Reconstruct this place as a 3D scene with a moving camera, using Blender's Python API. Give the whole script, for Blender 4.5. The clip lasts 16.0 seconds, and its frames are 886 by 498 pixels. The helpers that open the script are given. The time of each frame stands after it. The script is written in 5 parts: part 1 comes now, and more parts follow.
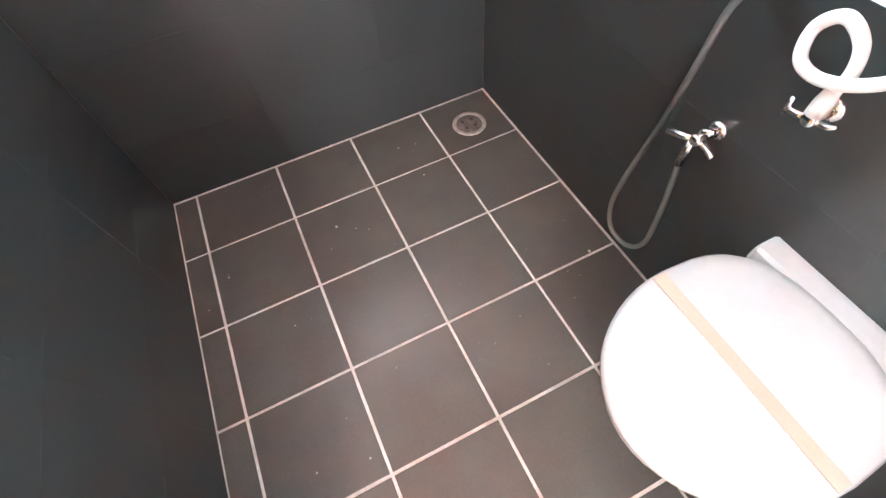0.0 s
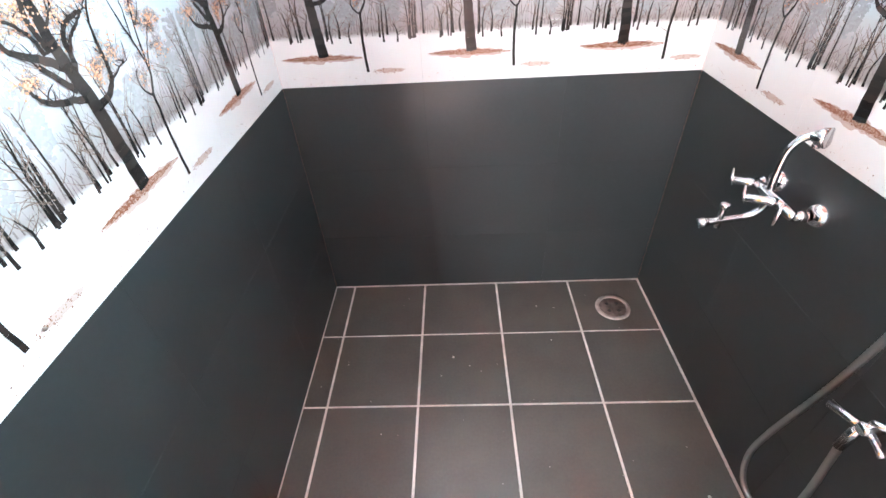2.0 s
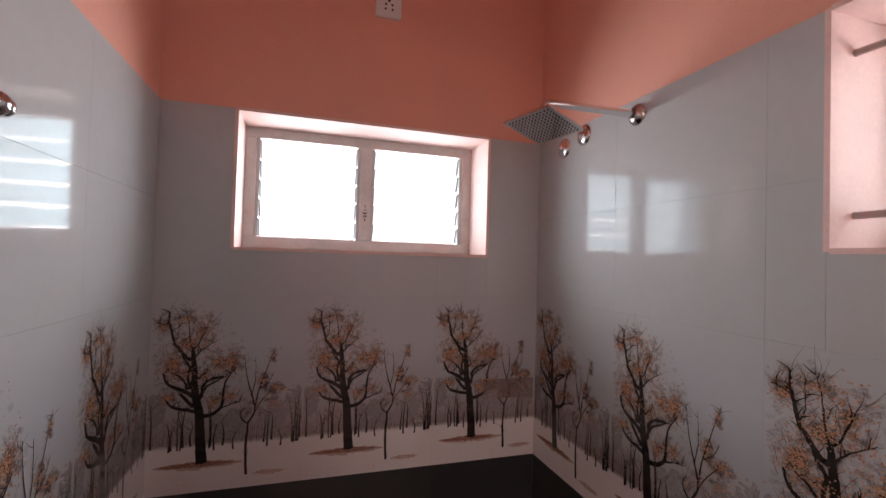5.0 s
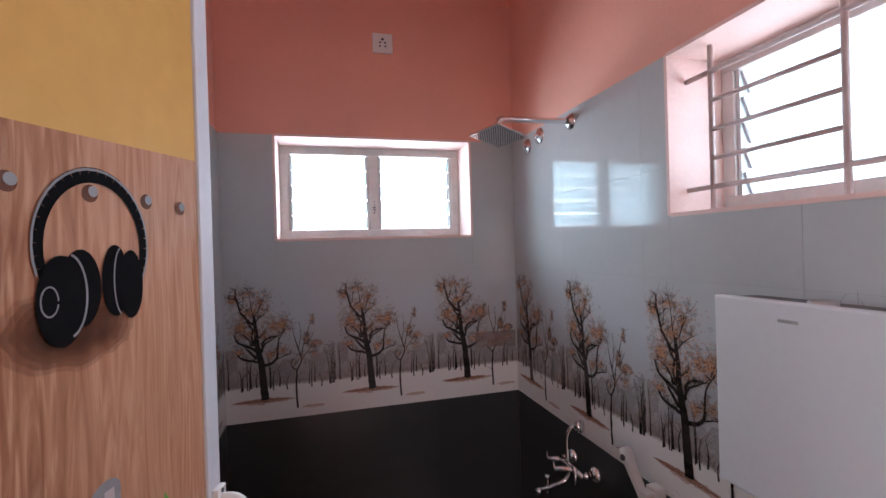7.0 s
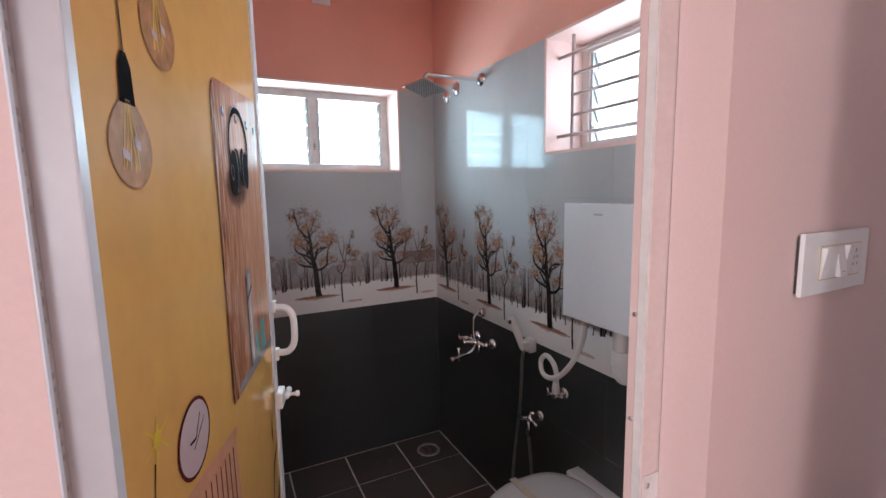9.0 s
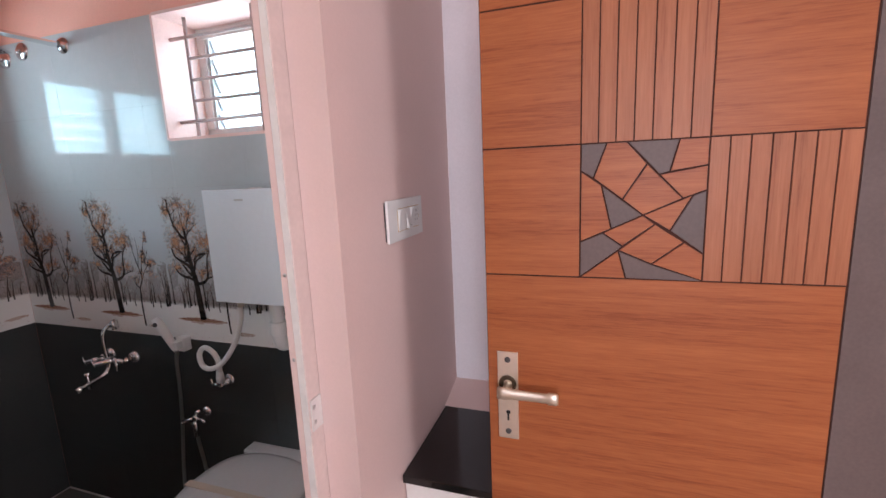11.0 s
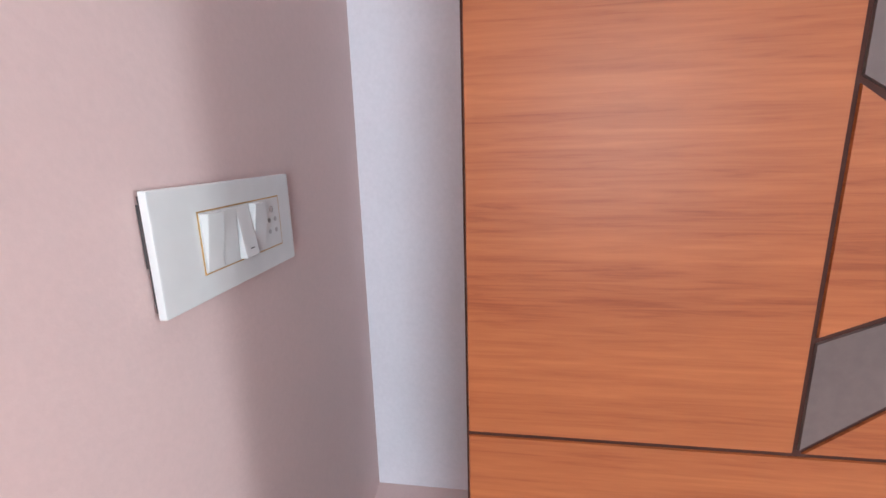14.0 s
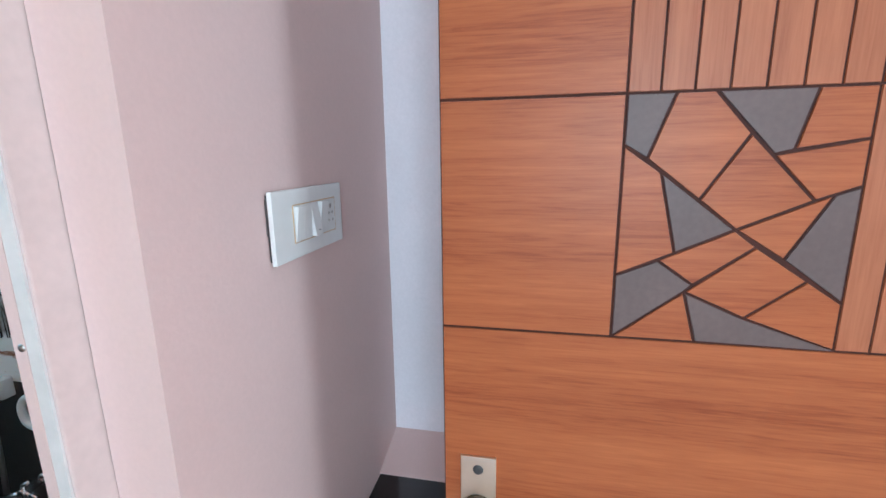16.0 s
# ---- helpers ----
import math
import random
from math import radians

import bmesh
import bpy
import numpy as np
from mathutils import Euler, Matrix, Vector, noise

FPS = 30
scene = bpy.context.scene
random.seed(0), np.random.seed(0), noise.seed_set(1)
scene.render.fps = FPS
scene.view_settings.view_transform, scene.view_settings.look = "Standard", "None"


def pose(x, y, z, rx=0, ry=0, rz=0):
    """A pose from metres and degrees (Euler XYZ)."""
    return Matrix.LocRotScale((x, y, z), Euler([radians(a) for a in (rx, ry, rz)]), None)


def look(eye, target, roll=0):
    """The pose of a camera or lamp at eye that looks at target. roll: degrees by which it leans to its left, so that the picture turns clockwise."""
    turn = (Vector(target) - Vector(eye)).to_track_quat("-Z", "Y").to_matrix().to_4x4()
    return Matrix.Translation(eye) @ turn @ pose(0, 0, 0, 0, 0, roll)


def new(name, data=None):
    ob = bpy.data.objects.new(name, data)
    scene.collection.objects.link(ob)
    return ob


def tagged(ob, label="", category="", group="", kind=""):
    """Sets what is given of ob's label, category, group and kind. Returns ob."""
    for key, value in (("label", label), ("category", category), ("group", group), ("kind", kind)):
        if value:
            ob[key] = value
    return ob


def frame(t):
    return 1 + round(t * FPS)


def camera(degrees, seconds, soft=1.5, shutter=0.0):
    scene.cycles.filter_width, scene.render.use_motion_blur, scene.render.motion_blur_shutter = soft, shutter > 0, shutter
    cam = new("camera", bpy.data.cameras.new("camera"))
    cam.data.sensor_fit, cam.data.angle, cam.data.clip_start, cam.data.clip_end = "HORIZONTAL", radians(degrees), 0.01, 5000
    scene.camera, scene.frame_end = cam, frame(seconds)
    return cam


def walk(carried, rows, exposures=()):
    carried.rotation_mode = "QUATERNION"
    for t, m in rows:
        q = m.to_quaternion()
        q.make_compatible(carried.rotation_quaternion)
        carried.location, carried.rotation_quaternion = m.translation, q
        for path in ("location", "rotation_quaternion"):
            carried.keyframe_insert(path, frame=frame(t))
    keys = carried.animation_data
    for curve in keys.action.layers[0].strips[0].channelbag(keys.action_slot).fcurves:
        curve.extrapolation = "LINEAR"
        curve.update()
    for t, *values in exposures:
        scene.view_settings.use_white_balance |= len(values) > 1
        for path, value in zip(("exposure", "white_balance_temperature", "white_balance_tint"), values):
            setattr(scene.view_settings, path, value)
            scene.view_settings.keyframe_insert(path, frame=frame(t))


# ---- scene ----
cam = camera(90.1, 16.0)
PATH = [
    (0, (0.512, 0.626, 1.204), (0.886, 1.634, -0.483), -6.6),
    (0.5, (0.517, 0.621, 1.2), (0.632, 1.732, -0.459), -7.9),
    (1, (0.53, 0.615, 1.223), (0.538, 1.82, -0.373), -5.8),
    (1.5, (0.542, 0.612, 1.253), (0.492, 1.982, -0.203), -4.1),
    (2, (0.532, 0.609, 1.296), (0.457, 2.164, 0.041), -3.5),
    (2.5, (0.519, 0.597, 1.392), (0.392, 2.349, 0.436), -3.3),
    (3, (0.514, 0.566, 1.484), (0.289, 2.45, 0.854), -3.5),
    (3.5, (0.515, 0.532, 1.52), (0.203, 2.482, 1.206), -3.3),
    (4, (0.48, 0.514, 1.555), (0.309, 2.502, 1.409), -1.6),
    (4.5, (0.445, 0.509, 1.566), (0.664, 2.497, 1.538), 0.7),
    (5, (0.422, 0.48, 1.568), (1.021, 2.388, 1.615), 1.7),
    (5.2, (0.412, 0.465, 1.574), (1.13, 2.33, 1.635), 1.9),
    (7.3, (0.381, -0.018, 1.527), (0.89, 1.916, 1.505), -1.7),
    (7.5, (0.367, -0.048, 1.523), (0.882, 1.885, 1.488), -1.3),
    (8, (0.29, -0.142, 1.511), (0.877, 1.768, 1.417), -1.0),
    (8.5, (0.195, -0.249, 1.482), (0.921, 1.607, 1.31), -0.8),
    (9, (0.16, -0.354, 1.46), (1.042, 1.423, 1.209), -1.0),
    (9.5, (0.113, -0.478, 1.444), (1.202, 1.171, 1.141), -1.7),
    (10, (0.06, -0.526, 1.457), (1.496, 0.83, 1.141), -1.7),
    (10.2, (0.038, -0.511, 1.462), (1.618, 0.675, 1.146), -1.9),
    (12.3, (0.163, -0.398, 1.432), (2.08, -0.008, 1.019), -2.5),
    (12.5, (0.224, -0.395, 1.432), (2.139, 0.0, 1.015), -2.5),
    (13, (0.394, -0.37, 1.425), (2.313, 0.022, 1.022), -2.3),
    (13.5, (0.573, -0.304, 1.416), (2.493, 0.045, 0.974), -2.0),
    (14, (0.664, -0.260, 1.413), (2.590, 0.040, 0.968), -1.6),
    (14.5, (0.704, -0.248, 1.419), (2.627, 0.055, 0.966), -1.3),
    (15, (0.685, -0.262, 1.424), (2.610, 0.057, 1.022), -1.5),
    (15.2, (0.656, -0.277, 1.430), (2.573, 0.070, 0.993), -1.5),
    (15.5, (0.582, -0.302, 1.427), (2.506, 0.074, 1.03), -1.4),
    (15.8, (0.502, -0.317, 1.428), (2.419, 0.075, 1.011), -1.0),
    (16, (0.435, -0.336, 1.433), (2.348, 0.071, 1.016), -0.8),
]
EXPOSURES = [(0, 0.58, 6150, 8), (0.5, 0.92, 6100, 3), (1.0, 1.02, 6000, 2), (1.5, 0.98, 5900, 0), (2.0, 0.40, 5800, 5), (2.5, -0.36, 5800, 7), (3.0, -1.63, 6600, 17), (3.5, -2.55, 7300, 31), (4.0, -2.85, 7600, 35), (5.0, -3.0, 7900, 38),
             (7.3, -2.62, 6400, 23), (8.0, -2.50, 6350, 18), (10.0, -2.42, 6300, 16), (12.5, -2.2, 6300, 14), (13.5, -2.0, 5900, 4), (14.5, -1.76, 5420, -3), (15.4, -1.85, 5400, -4), (16.0, -1.96, 5100, -8)]
walk(cam, [(t, look(eye, target, roll)) for t, eye, target, roll in PATH], EXPOSURES)

# ---- light ----
world = bpy.data.worlds.new("World")
scene.world = world
world.use_nodes = True
sky = world.node_tree.nodes.new("ShaderNodeTexSky")
sky.sky_type, sky.sun_disc = "NISHITA", False
sky.sun_elevation, sky.sun_rotation = radians(48), radians(150)
world.node_tree.links.new(sky.outputs[0], world.node_tree.nodes["Background"].inputs[0])
world.node_tree.nodes["Background"].inputs[1].default_value = 0.15


def window_light(name, place, target, width, height, watts, colour):
    """The sky's light at a window's opening."""
    lamp = bpy.data.lights.new(name, "AREA")
    lamp.shape, lamp.size, lamp.size_y, lamp.energy, lamp.color = "RECTANGLE", width, height, watts, colour
    new(name, lamp).matrix_world = look(place, target)


window_light("sky_light_window_1", (0.634, 2.42, 1.80), (0.634, 0.0, 1.80), 1.0, 0.60, 228, (0.72, 0.925, 1.0))
window_light("sky_light_window_2", (1.70, 0.58, 1.80), (0.0, 0.58, 1.80), 1.0, 0.60, 132, (0.82, 0.94, 1.0))
window_light("sky_light_hall_south", (-0.75, -3.55, 1.50), (-0.75, 0.0, 1.50), 0.8, 1.3, 200, (1.0, 0.97, 0.95))
# added fill through an unseen west opening, balanced to soften the hall's shadows
window_light("fill_light_hall_west", (-2.45, -1.05, 1.55), (0.0, -1.05, 1.55), 0.8, 1.2, 262, (0.90, 0.95, 1.0))


# ---- materials ----
def nodes_of(name):
    m = bpy.data.materials.new(name)
    m.use_nodes = True
    nt = m.node_tree
    return m, nt, nt.nodes["Principled BSDF"]


def mat(name, colour, rough=0.5, metal=0.0, vary=0.12, scale=6.0, fine=60.0, bump=0.0, coat=0.0, dirt=None, dirt_amount=0.35, spec=0.5, rand=0.0):
    """A surface with variation at two scales: wide stains and fine grain; dirt is the colour of the stains; rand varies object by object."""
    m, nt, b = nodes_of(name)
    N, L = nt.nodes, nt.links
    b.inputs["Roughness"].default_value = rough
    b.inputs["Metallic"].default_value = metal
    b.inputs["Specular IOR Level"].default_value = spec
    b.inputs["Coat Weight"].default_value = coat
    b.inputs["Coat Roughness"].default_value = 0.04
    geo = N.new("ShaderNodeNewGeometry")
    wide, grain = N.new("ShaderNodeTexNoise"), N.new("ShaderNodeTexNoise")
    for n, sc, det in ((wide, scale, 4), (grain, fine, 6)):
        n.inputs["Scale"].default_value, n.inputs["Detail"].default_value = sc, det
        L.new(geo.outputs["Position"], n.inputs["Vector"])
    ramp = N.new("ShaderNodeMapRange")
    ramp.inputs["From Min"].default_value, ramp.inputs["From Max"].default_value = 0.3, 0.7
    ramp.inputs["To Min"].default_value, ramp.inputs["To Max"].default_value = 1 - vary, 1 + vary
    L.new(wide.outputs["Fac"], ramp.inputs["Value"])
    ramp2 = N.new("ShaderNodeMapRange")
    ramp2.inputs["From Min"].default_value, ramp2.inputs["From Max"].default_value = 0.3, 0.7
    ramp2.inputs["To Min"].default_value, ramp2.inputs["To Max"].default_value = 1 - vary * 0.6, 1 + vary * 0.6
    L.new(grain.outputs["Fac"], ramp2.inputs["Value"])
    mul = N.new("ShaderNodeMath")
    mul.operation = "MULTIPLY"
    L.new(ramp.outputs[0], mul.inputs[0]), L.new(ramp2.outputs[0], mul.inputs[1])
    last = mul
    if rand:
        info, rr, mul2 = N.new("ShaderNodeObjectInfo"), N.new("ShaderNodeMapRange"), N.new("ShaderNodeMath")
        rr.inputs["To Min"].default_value, rr.inputs["To Max"].default_value = 1 - rand, 1 + rand
        mul2.operation = "MULTIPLY"
        L.new(info.outputs["Random"], rr.inputs["Value"]), L.new(rr.outputs[0], mul2.inputs[0]), L.new(last.outputs[0], mul2.inputs[1])
        last = mul2
    hsv = N.new("ShaderNodeHueSaturation")
    hsv.inputs["Color"].default_value = (*colour, 1)
    L.new(last.outputs[0], hsv.inputs["Value"])
    out = hsv.outputs[0]
    if dirt:
        mixed, patch, pr = N.new("ShaderNodeMixRGB"), N.new("ShaderNodeTexNoise"), N.new("ShaderNodeMapRange")
        patch.inputs["Scale"].default_value, patch.inputs["Detail"].default_value = scale * 0.7, 8
        L.new(geo.outputs["Position"], patch.inputs["Vector"])
        pr.inputs["From Min"].default_value, pr.inputs["From Max"].default_value, pr.inputs["To Max"].default_value = 0.5, 0.72, dirt_amount
        L.new(patch.outputs["Fac"], pr.inputs["Value"]), L.new(pr.outputs[0], mixed.inputs[0])
        L.new(out, mixed.inputs[1])
        mixed.inputs[2].default_value = (*dirt, 1)
        out = mixed.outputs[0]
    L.new(out, b.inputs["Base Color"])
    rr2 = N.new("ShaderNodeMapRange")
    rr2.inputs["To Min"].default_value, rr2.inputs["To Max"].default_value = rough * 0.8, rough * 1.25
    L.new(wide.outputs["Fac"], rr2.inputs["Value"]), L.new(rr2.outputs[0], b.inputs["Roughness"])
    if bump:
        bp = N.new("ShaderNodeBump")
        bp.inputs["Strength"].default_value, bp.inputs["Distance"].default_value = bump, 0.002
        L.new(grain.outputs["Fac"], bp.inputs["Height"]), L.new(bp.outputs[0], b.inputs["Normal"])
    return m


def island_mat(name, a, c, rough=0.12, alpha=1.0):
    """Printed ink whose tone varies from mark to mark."""
    m, nt, b = nodes_of(name)
    geo, mixed = nt.nodes.new("ShaderNodeNewGeometry"), nt.nodes.new("ShaderNodeMixRGB")
    nt.links.new(geo.outputs["Random Per Island"], mixed.inputs[0])
    mixed.inputs[1].default_value, mixed.inputs[2].default_value = (*a, 1), (*c, 1)
    nt.links.new(mixed.outputs[0], b.inputs["Base Color"])
    b.inputs["Roughness"].default_value, b.inputs["Alpha"].default_value = rough, alpha
    return m


def mural_mat():
    """The printed misty winter sky and snow of the wall tiles: tones laid along the height above the dark tiles."""
    m, nt, b = nodes_of("printed_tile_glaze")
    N, L = nt.nodes, nt.links
    geo, sep, ns, add, ramp, mr = (N.new("ShaderNode" + k) for k in ("NewGeometry", "SeparateXYZ", "TexNoise", "Math", "ValToRGB", "MapRange"))
    L.new(geo.outputs["Position"], sep.inputs[0]), L.new(geo.outputs["Position"], ns.inputs["Vector"])
    ns.inputs["Scale"].default_value, ns.inputs["Detail"].default_value = 9.0, 3
    mr.inputs["From Min"].default_value, mr.inputs["From Max"].default_value = 0.25, 0.75
    mr.inputs["To Min"].default_value, mr.inputs["To Max"].default_value = -0.035, 0.035
    L.new(ns.outputs["Fac"], mr.inputs["Value"])
    zr = N.new("ShaderNodeMapRange")
    zr.inputs["From Min"].default_value, zr.inputs["From Max"].default_value = 0.846, 1.446
    L.new(sep.outputs["Z"], zr.inputs["Value"])
    gate = N.new("ShaderNodeMath")
    gate.operation = "GREATER_THAN"
    gate.inputs[1].default_value = 0.26
    L.new(zr.outputs[0], gate.inputs[0])
    gm = N.new("ShaderNodeMath")
    gm.operation = "MULTIPLY"
    L.new(gate.outputs[0], gm.inputs[0]), L.new(mr.outputs[0], gm.inputs[1])
    add.operation = "ADD"
    L.new(zr.outputs[0], add.inputs[0]), L.new(gm.outputs[0], add.inputs[1])
    L.new(add.outputs[0], ramp.inputs[0])
    e = ramp.color_ramp.elements
    e[0].position, e[0].color = 0.0, (0.80, 0.77, 0.75, 1)
    e[1].position, e[1].color = 1.0, (0.49, 0.515, 0.52, 1)
    for pos, col in ((0.222, (0.82, 0.79, 0.77)), (0.245, (0.33, 0.28, 0.265)), (0.36, (0.40, 0.375, 0.375)), (0.53, (0.44, 0.465, 0.49)), (0.72, (0.50, 0.54, 0.57))):
        e.new(pos).color = (*col, 1)
    L.new(ramp.outputs[0], b.inputs["Base Color"])
    b.inputs["Roughness"].default_value = 0.07
    return m


def wood_mat(name, dark, light, axis, rough=0.35, stretch=14.0, spec=0.5):
    """Wood laminate: stretched grain lines and wide cathedral bands."""
    m, nt, b = nodes_of(name)
    N, L = nt.nodes, nt.links
    geo, mp, wv, ns, ramp, mixed = (N.new("ShaderNode" + k) for k in ("NewGeometry", "Mapping", "TexNoise", "TexNoise", "ValToRGB", "MixRGB"))
    info, addv = N.new("ShaderNodeObjectInfo"), N.new("ShaderNodeVectorMath")
    sc = [stretch] * 3
    sc[axis] = 1.0
    mp.inputs["Scale"].default_value = sc
    addv.operation = "ADD"
    L.new(geo.outputs["Position"], addv.inputs[0])
    jitter = N.new("ShaderNodeCombineXYZ")
    L.new(info.outputs["Random"], jitter.inputs[2])
    L.new(jitter.outputs[0], addv.inputs[1])
    L.new(addv.outputs[0], mp.inputs["Vector"])
    wv.inputs["Scale"].default_value, wv.inputs["Detail"].default_value, wv.inputs["Distortion"].default_value = 0.9, 5, 1.4
    ns.inputs["Scale"].default_value, ns.inputs["Detail"].default_value, ns.inputs["Distortion"].default_value = 15.0, 12, 0.5
    ns.inputs["Roughness"].default_value = 0.62
    L.new(mp.outputs[0], wv.inputs["Vector"]), L.new(mp.outputs[0], ns.inputs["Vector"])
    mixed.inputs[0].default_value = 0.52
    L.new(wv.outputs["Fac"], mixed.inputs[1]), L.new(ns.outputs["Fac"], mixed.inputs[2])
    L.new(mixed.outputs[0], ramp.inputs[0])
    e = ramp.color_ramp.elements
    e[0].position, e[0].color = 0.30, (*dark, 1)
    e[1].position, e[1].color = 0.68, (*light, 1)
    e.new(0.46).color = (*[0.45 * a + 0.55 * c for a, c in zip(dark, light)], 1)
    L.new(ramp.outputs[0], b.inputs["Base Color"])
    b.inputs["Roughness"].default_value = rough
    bp = N.new("ShaderNodeBump")
    b.inputs["Specular IOR Level"].default_value = spec
    bp.inputs["Strength"].default_value, bp.inputs["Distance"].default_value = 0.02, 0.001
    L.new(ns.outputs["Fac"], bp.inputs["Height"]), L.new(bp.outputs[0], b.inputs["Normal"])
    return m


def board_mat():
    """A printed picture of an old board: dark streaky wood on one side, smooth tan on the other."""
    m, nt, b = nodes_of("printed_brown_wood")
    N, L = nt.nodes, nt.links
    co, sep, mp, streak, fine, cross, ramp, tan, mixed, bend = (N.new("ShaderNode" + k) for k in ("TexCoord", "SeparateXYZ", "Mapping", "TexNoise", "TexNoise", "MapRange", "ValToRGB", "ValToRGB", "MixRGB", "Math"))
    L.new(co.outputs["Object"], sep.inputs[0]), L.new(co.outputs["Object"], mp.inputs["Vector"])
    mp.inputs["Scale"].default_value = (9.0, 1.0, 0.8)
    streak.inputs["Scale"].default_value, streak.inputs["Detail"].default_value, streak.inputs["Distortion"].default_value = 6.0, 12, 2.6
    fine.inputs["Scale"].default_value, fine.inputs["Detail"].default_value = 5.0, 4
    L.new(mp.outputs[0], streak.inputs["Vector"]), L.new(mp.outputs[0], fine.inputs["Vector"])
    cross.inputs["From Min"].default_value, cross.inputs["From Max"].default_value = 0.30, 0.45
    L.new(sep.outputs["X"], cross.inputs["Value"])
    bend.operation = "MULTIPLY_ADD"
    bend.inputs[1].default_value, bend.inputs[2].default_value = 0.5, -0.25
    L.new(fine.outputs["Fac"], bend.inputs[0])
    add = N.new("ShaderNodeMath")
    add.operation, add.use_clamp = "ADD", True
    L.new(cross.outputs[0], add.inputs[0]), L.new(bend.outputs[0], add.inputs[1])
    for r, lo, hi, a, c in ((ramp, 0.33, 0.66, (0.12, 0.036, 0.016), (0.58, 0.34, 0.21)), (tan, 0.25, 0.75, (0.43, 0.185, 0.10), (0.655, 0.365, 0.235))):
        e = r.color_ramp.elements
        e[0].position, e[0].color, e[1].position, e[1].color = lo, (*a, 1), hi, (*c, 1)
        L.new(streak.outputs["Fac"], r.inputs[0])
    e = ramp.color_ramp.elements.new(0.5)
    e.color = (0.30, 0.11, 0.050, 1)
    L.new(add.outputs[0], mixed.inputs[0]), L.new(ramp.outputs[0], mixed.inputs[1]), L.new(tan.outputs[0], mixed.inputs[2])
    L.new(mixed.outputs[0], b.inputs["Base Color"])
    b.inputs["Roughness"].default_value = 0.13
    return m


def glow_mat(name, colour, strength):
    """The bright hazy sky seen outside a window."""
    m, nt, b = nodes_of(name)
    b.inputs["Base Color"].default_value, b.inputs["Emission Color"].default_value = (*colour, 1), (*colour, 1)
    b.inputs["Emission Strength"].default_value = strength
    return m


def glass_mat():
    """Frosted louvre glass: part clear, part scattering, faintly sea-green."""
    m, nt, b = nodes_of("frosted_louvre_glass")
    N, L = nt.nodes, nt.links
    tr, tl, gl, m1, m2 = (N.new("ShaderNode" + k) for k in ("BsdfTransparent", "BsdfTranslucent", "BsdfGlossy", "MixShader", "MixShader"))
    tr.inputs[0].default_value, tl.inputs[0].default_value = (0.66, 0.80, 0.83, 1), (0.64, 0.82, 0.86, 1)
    gl.inputs["Roughness"].default_value = 0.15
    m1.inputs[0].default_value, m2.inputs[0].default_value = 0.5, 0.06
    L.new(tr.outputs[0], m1.inputs[1]), L.new(tl.outputs[0], m1.inputs[2])
    L.new(m1.outputs[0], m2.inputs[1]), L.new(gl.outputs[0], m2.inputs[2])
    L.new(m2.outputs[0], N["Material Output"].inputs[0])
    return m


SALMON = mat("salmon_pink_wall_paint", (0.84, 0.39, 0.295), 0.75, vary=0.05, scale=2.5, fine=180, bump=0.12, dirt=(0.7, 0.34, 0.27))
PALE_PINK = mat("pale_pink_wall_paint", (0.74, 0.56, 0.53), 0.7, vary=0.03, scale=2.0, fine=180, bump=0.12, dirt=(0.70, 0.52, 0.485))
REVEAL = mat("pink_reveal_paint", (0.81, 0.57, 0.52), 0.65, vary=0.06, scale=7, fine=120, bump=0.15)
# niche walls: white paint with the bluish skylight mixed into its colour
SKYLIT_WHITE = mat("skylit_white_wall_paint", (0.88, 0.83, 0.87), 0.7, vary=0.04, scale=3, fine=150, bump=0.1)
SALMON_CEIL = mat("pale_salmon_ceiling_paint", (0.80, 0.50, 0.42), 0.85, vary=0.04, scale=2, fine=120, bump=0.1)
CEIL = mat("white_ceiling_paint", (0.82, 0.76, 0.73), 0.85, vary=0.04, scale=2, fine=120, bump=0.1)
MURAL = mural_mat()
PLAIN = mat("pale_grey_tile_glaze", (0.49, 0.515, 0.52), 0.07, vary=0.025, scale=3, fine=40)
BLACK = mat("black_wall_tile_glaze", (0.032, 0.035, 0.035), 0.42, vary=0.09, scale=3, fine=90, rand=0.05, coat=0.7)
BLACK.node_tree.nodes["Principled BSDF"].inputs["Coat Roughness"].default_value = 0.14
FLOOR_TILE = mat("charcoal_floor_tile", (0.092, 0.086, 0.077), 0.30, vary=0.12, scale=6, fine=110, bump=0.06, dirt=(0.13, 0.11, 0.09), dirt_amount=0.5, rand=0.08)
GROUT = mat("white_floor_grout", (0.80, 0.76, 0.73), 0.85, vary=0.2, scale=12, fine=200, bump=0.3, dirt=(0.45, 0.40, 0.36), dirt_amount=0.6)
JOINT = mat("grey_wall_joint", (0.36, 0.35, 0.35), 0.8, vary=0.1)
DARK_JOINT = mat("dark_wall_joint", (0.02, 0.02, 0.02), 0.8, vary=0.1)
INK = island_mat("dark_trunk_ink", (0.016, 0.014, 0.013), (0.040, 0.030, 0.026))
TWIG = island_mat("brown_twig_ink", (0.10, 0.065, 0.05), (0.27, 0.205, 0.175))
LEAF = island_mat("orange_leaf_ink", (0.56, 0.235, 0.11), (0.76, 0.49, 0.34), alpha=0.8)
CROWN = island_mat("peach_crown_ink", (0.46, 0.30, 0.23), (0.52, 0.41, 0.37), alpha=0.16)
FAR = island_mat("far_wood_ink", (0.15, 0.12, 0.11), (0.31, 0.275, 0.265))
BUSH = island_mat("pale_hoar_ink", (0.50, 0.48, 0.48), (0.62, 0.61, 0.61), alpha=0.5)
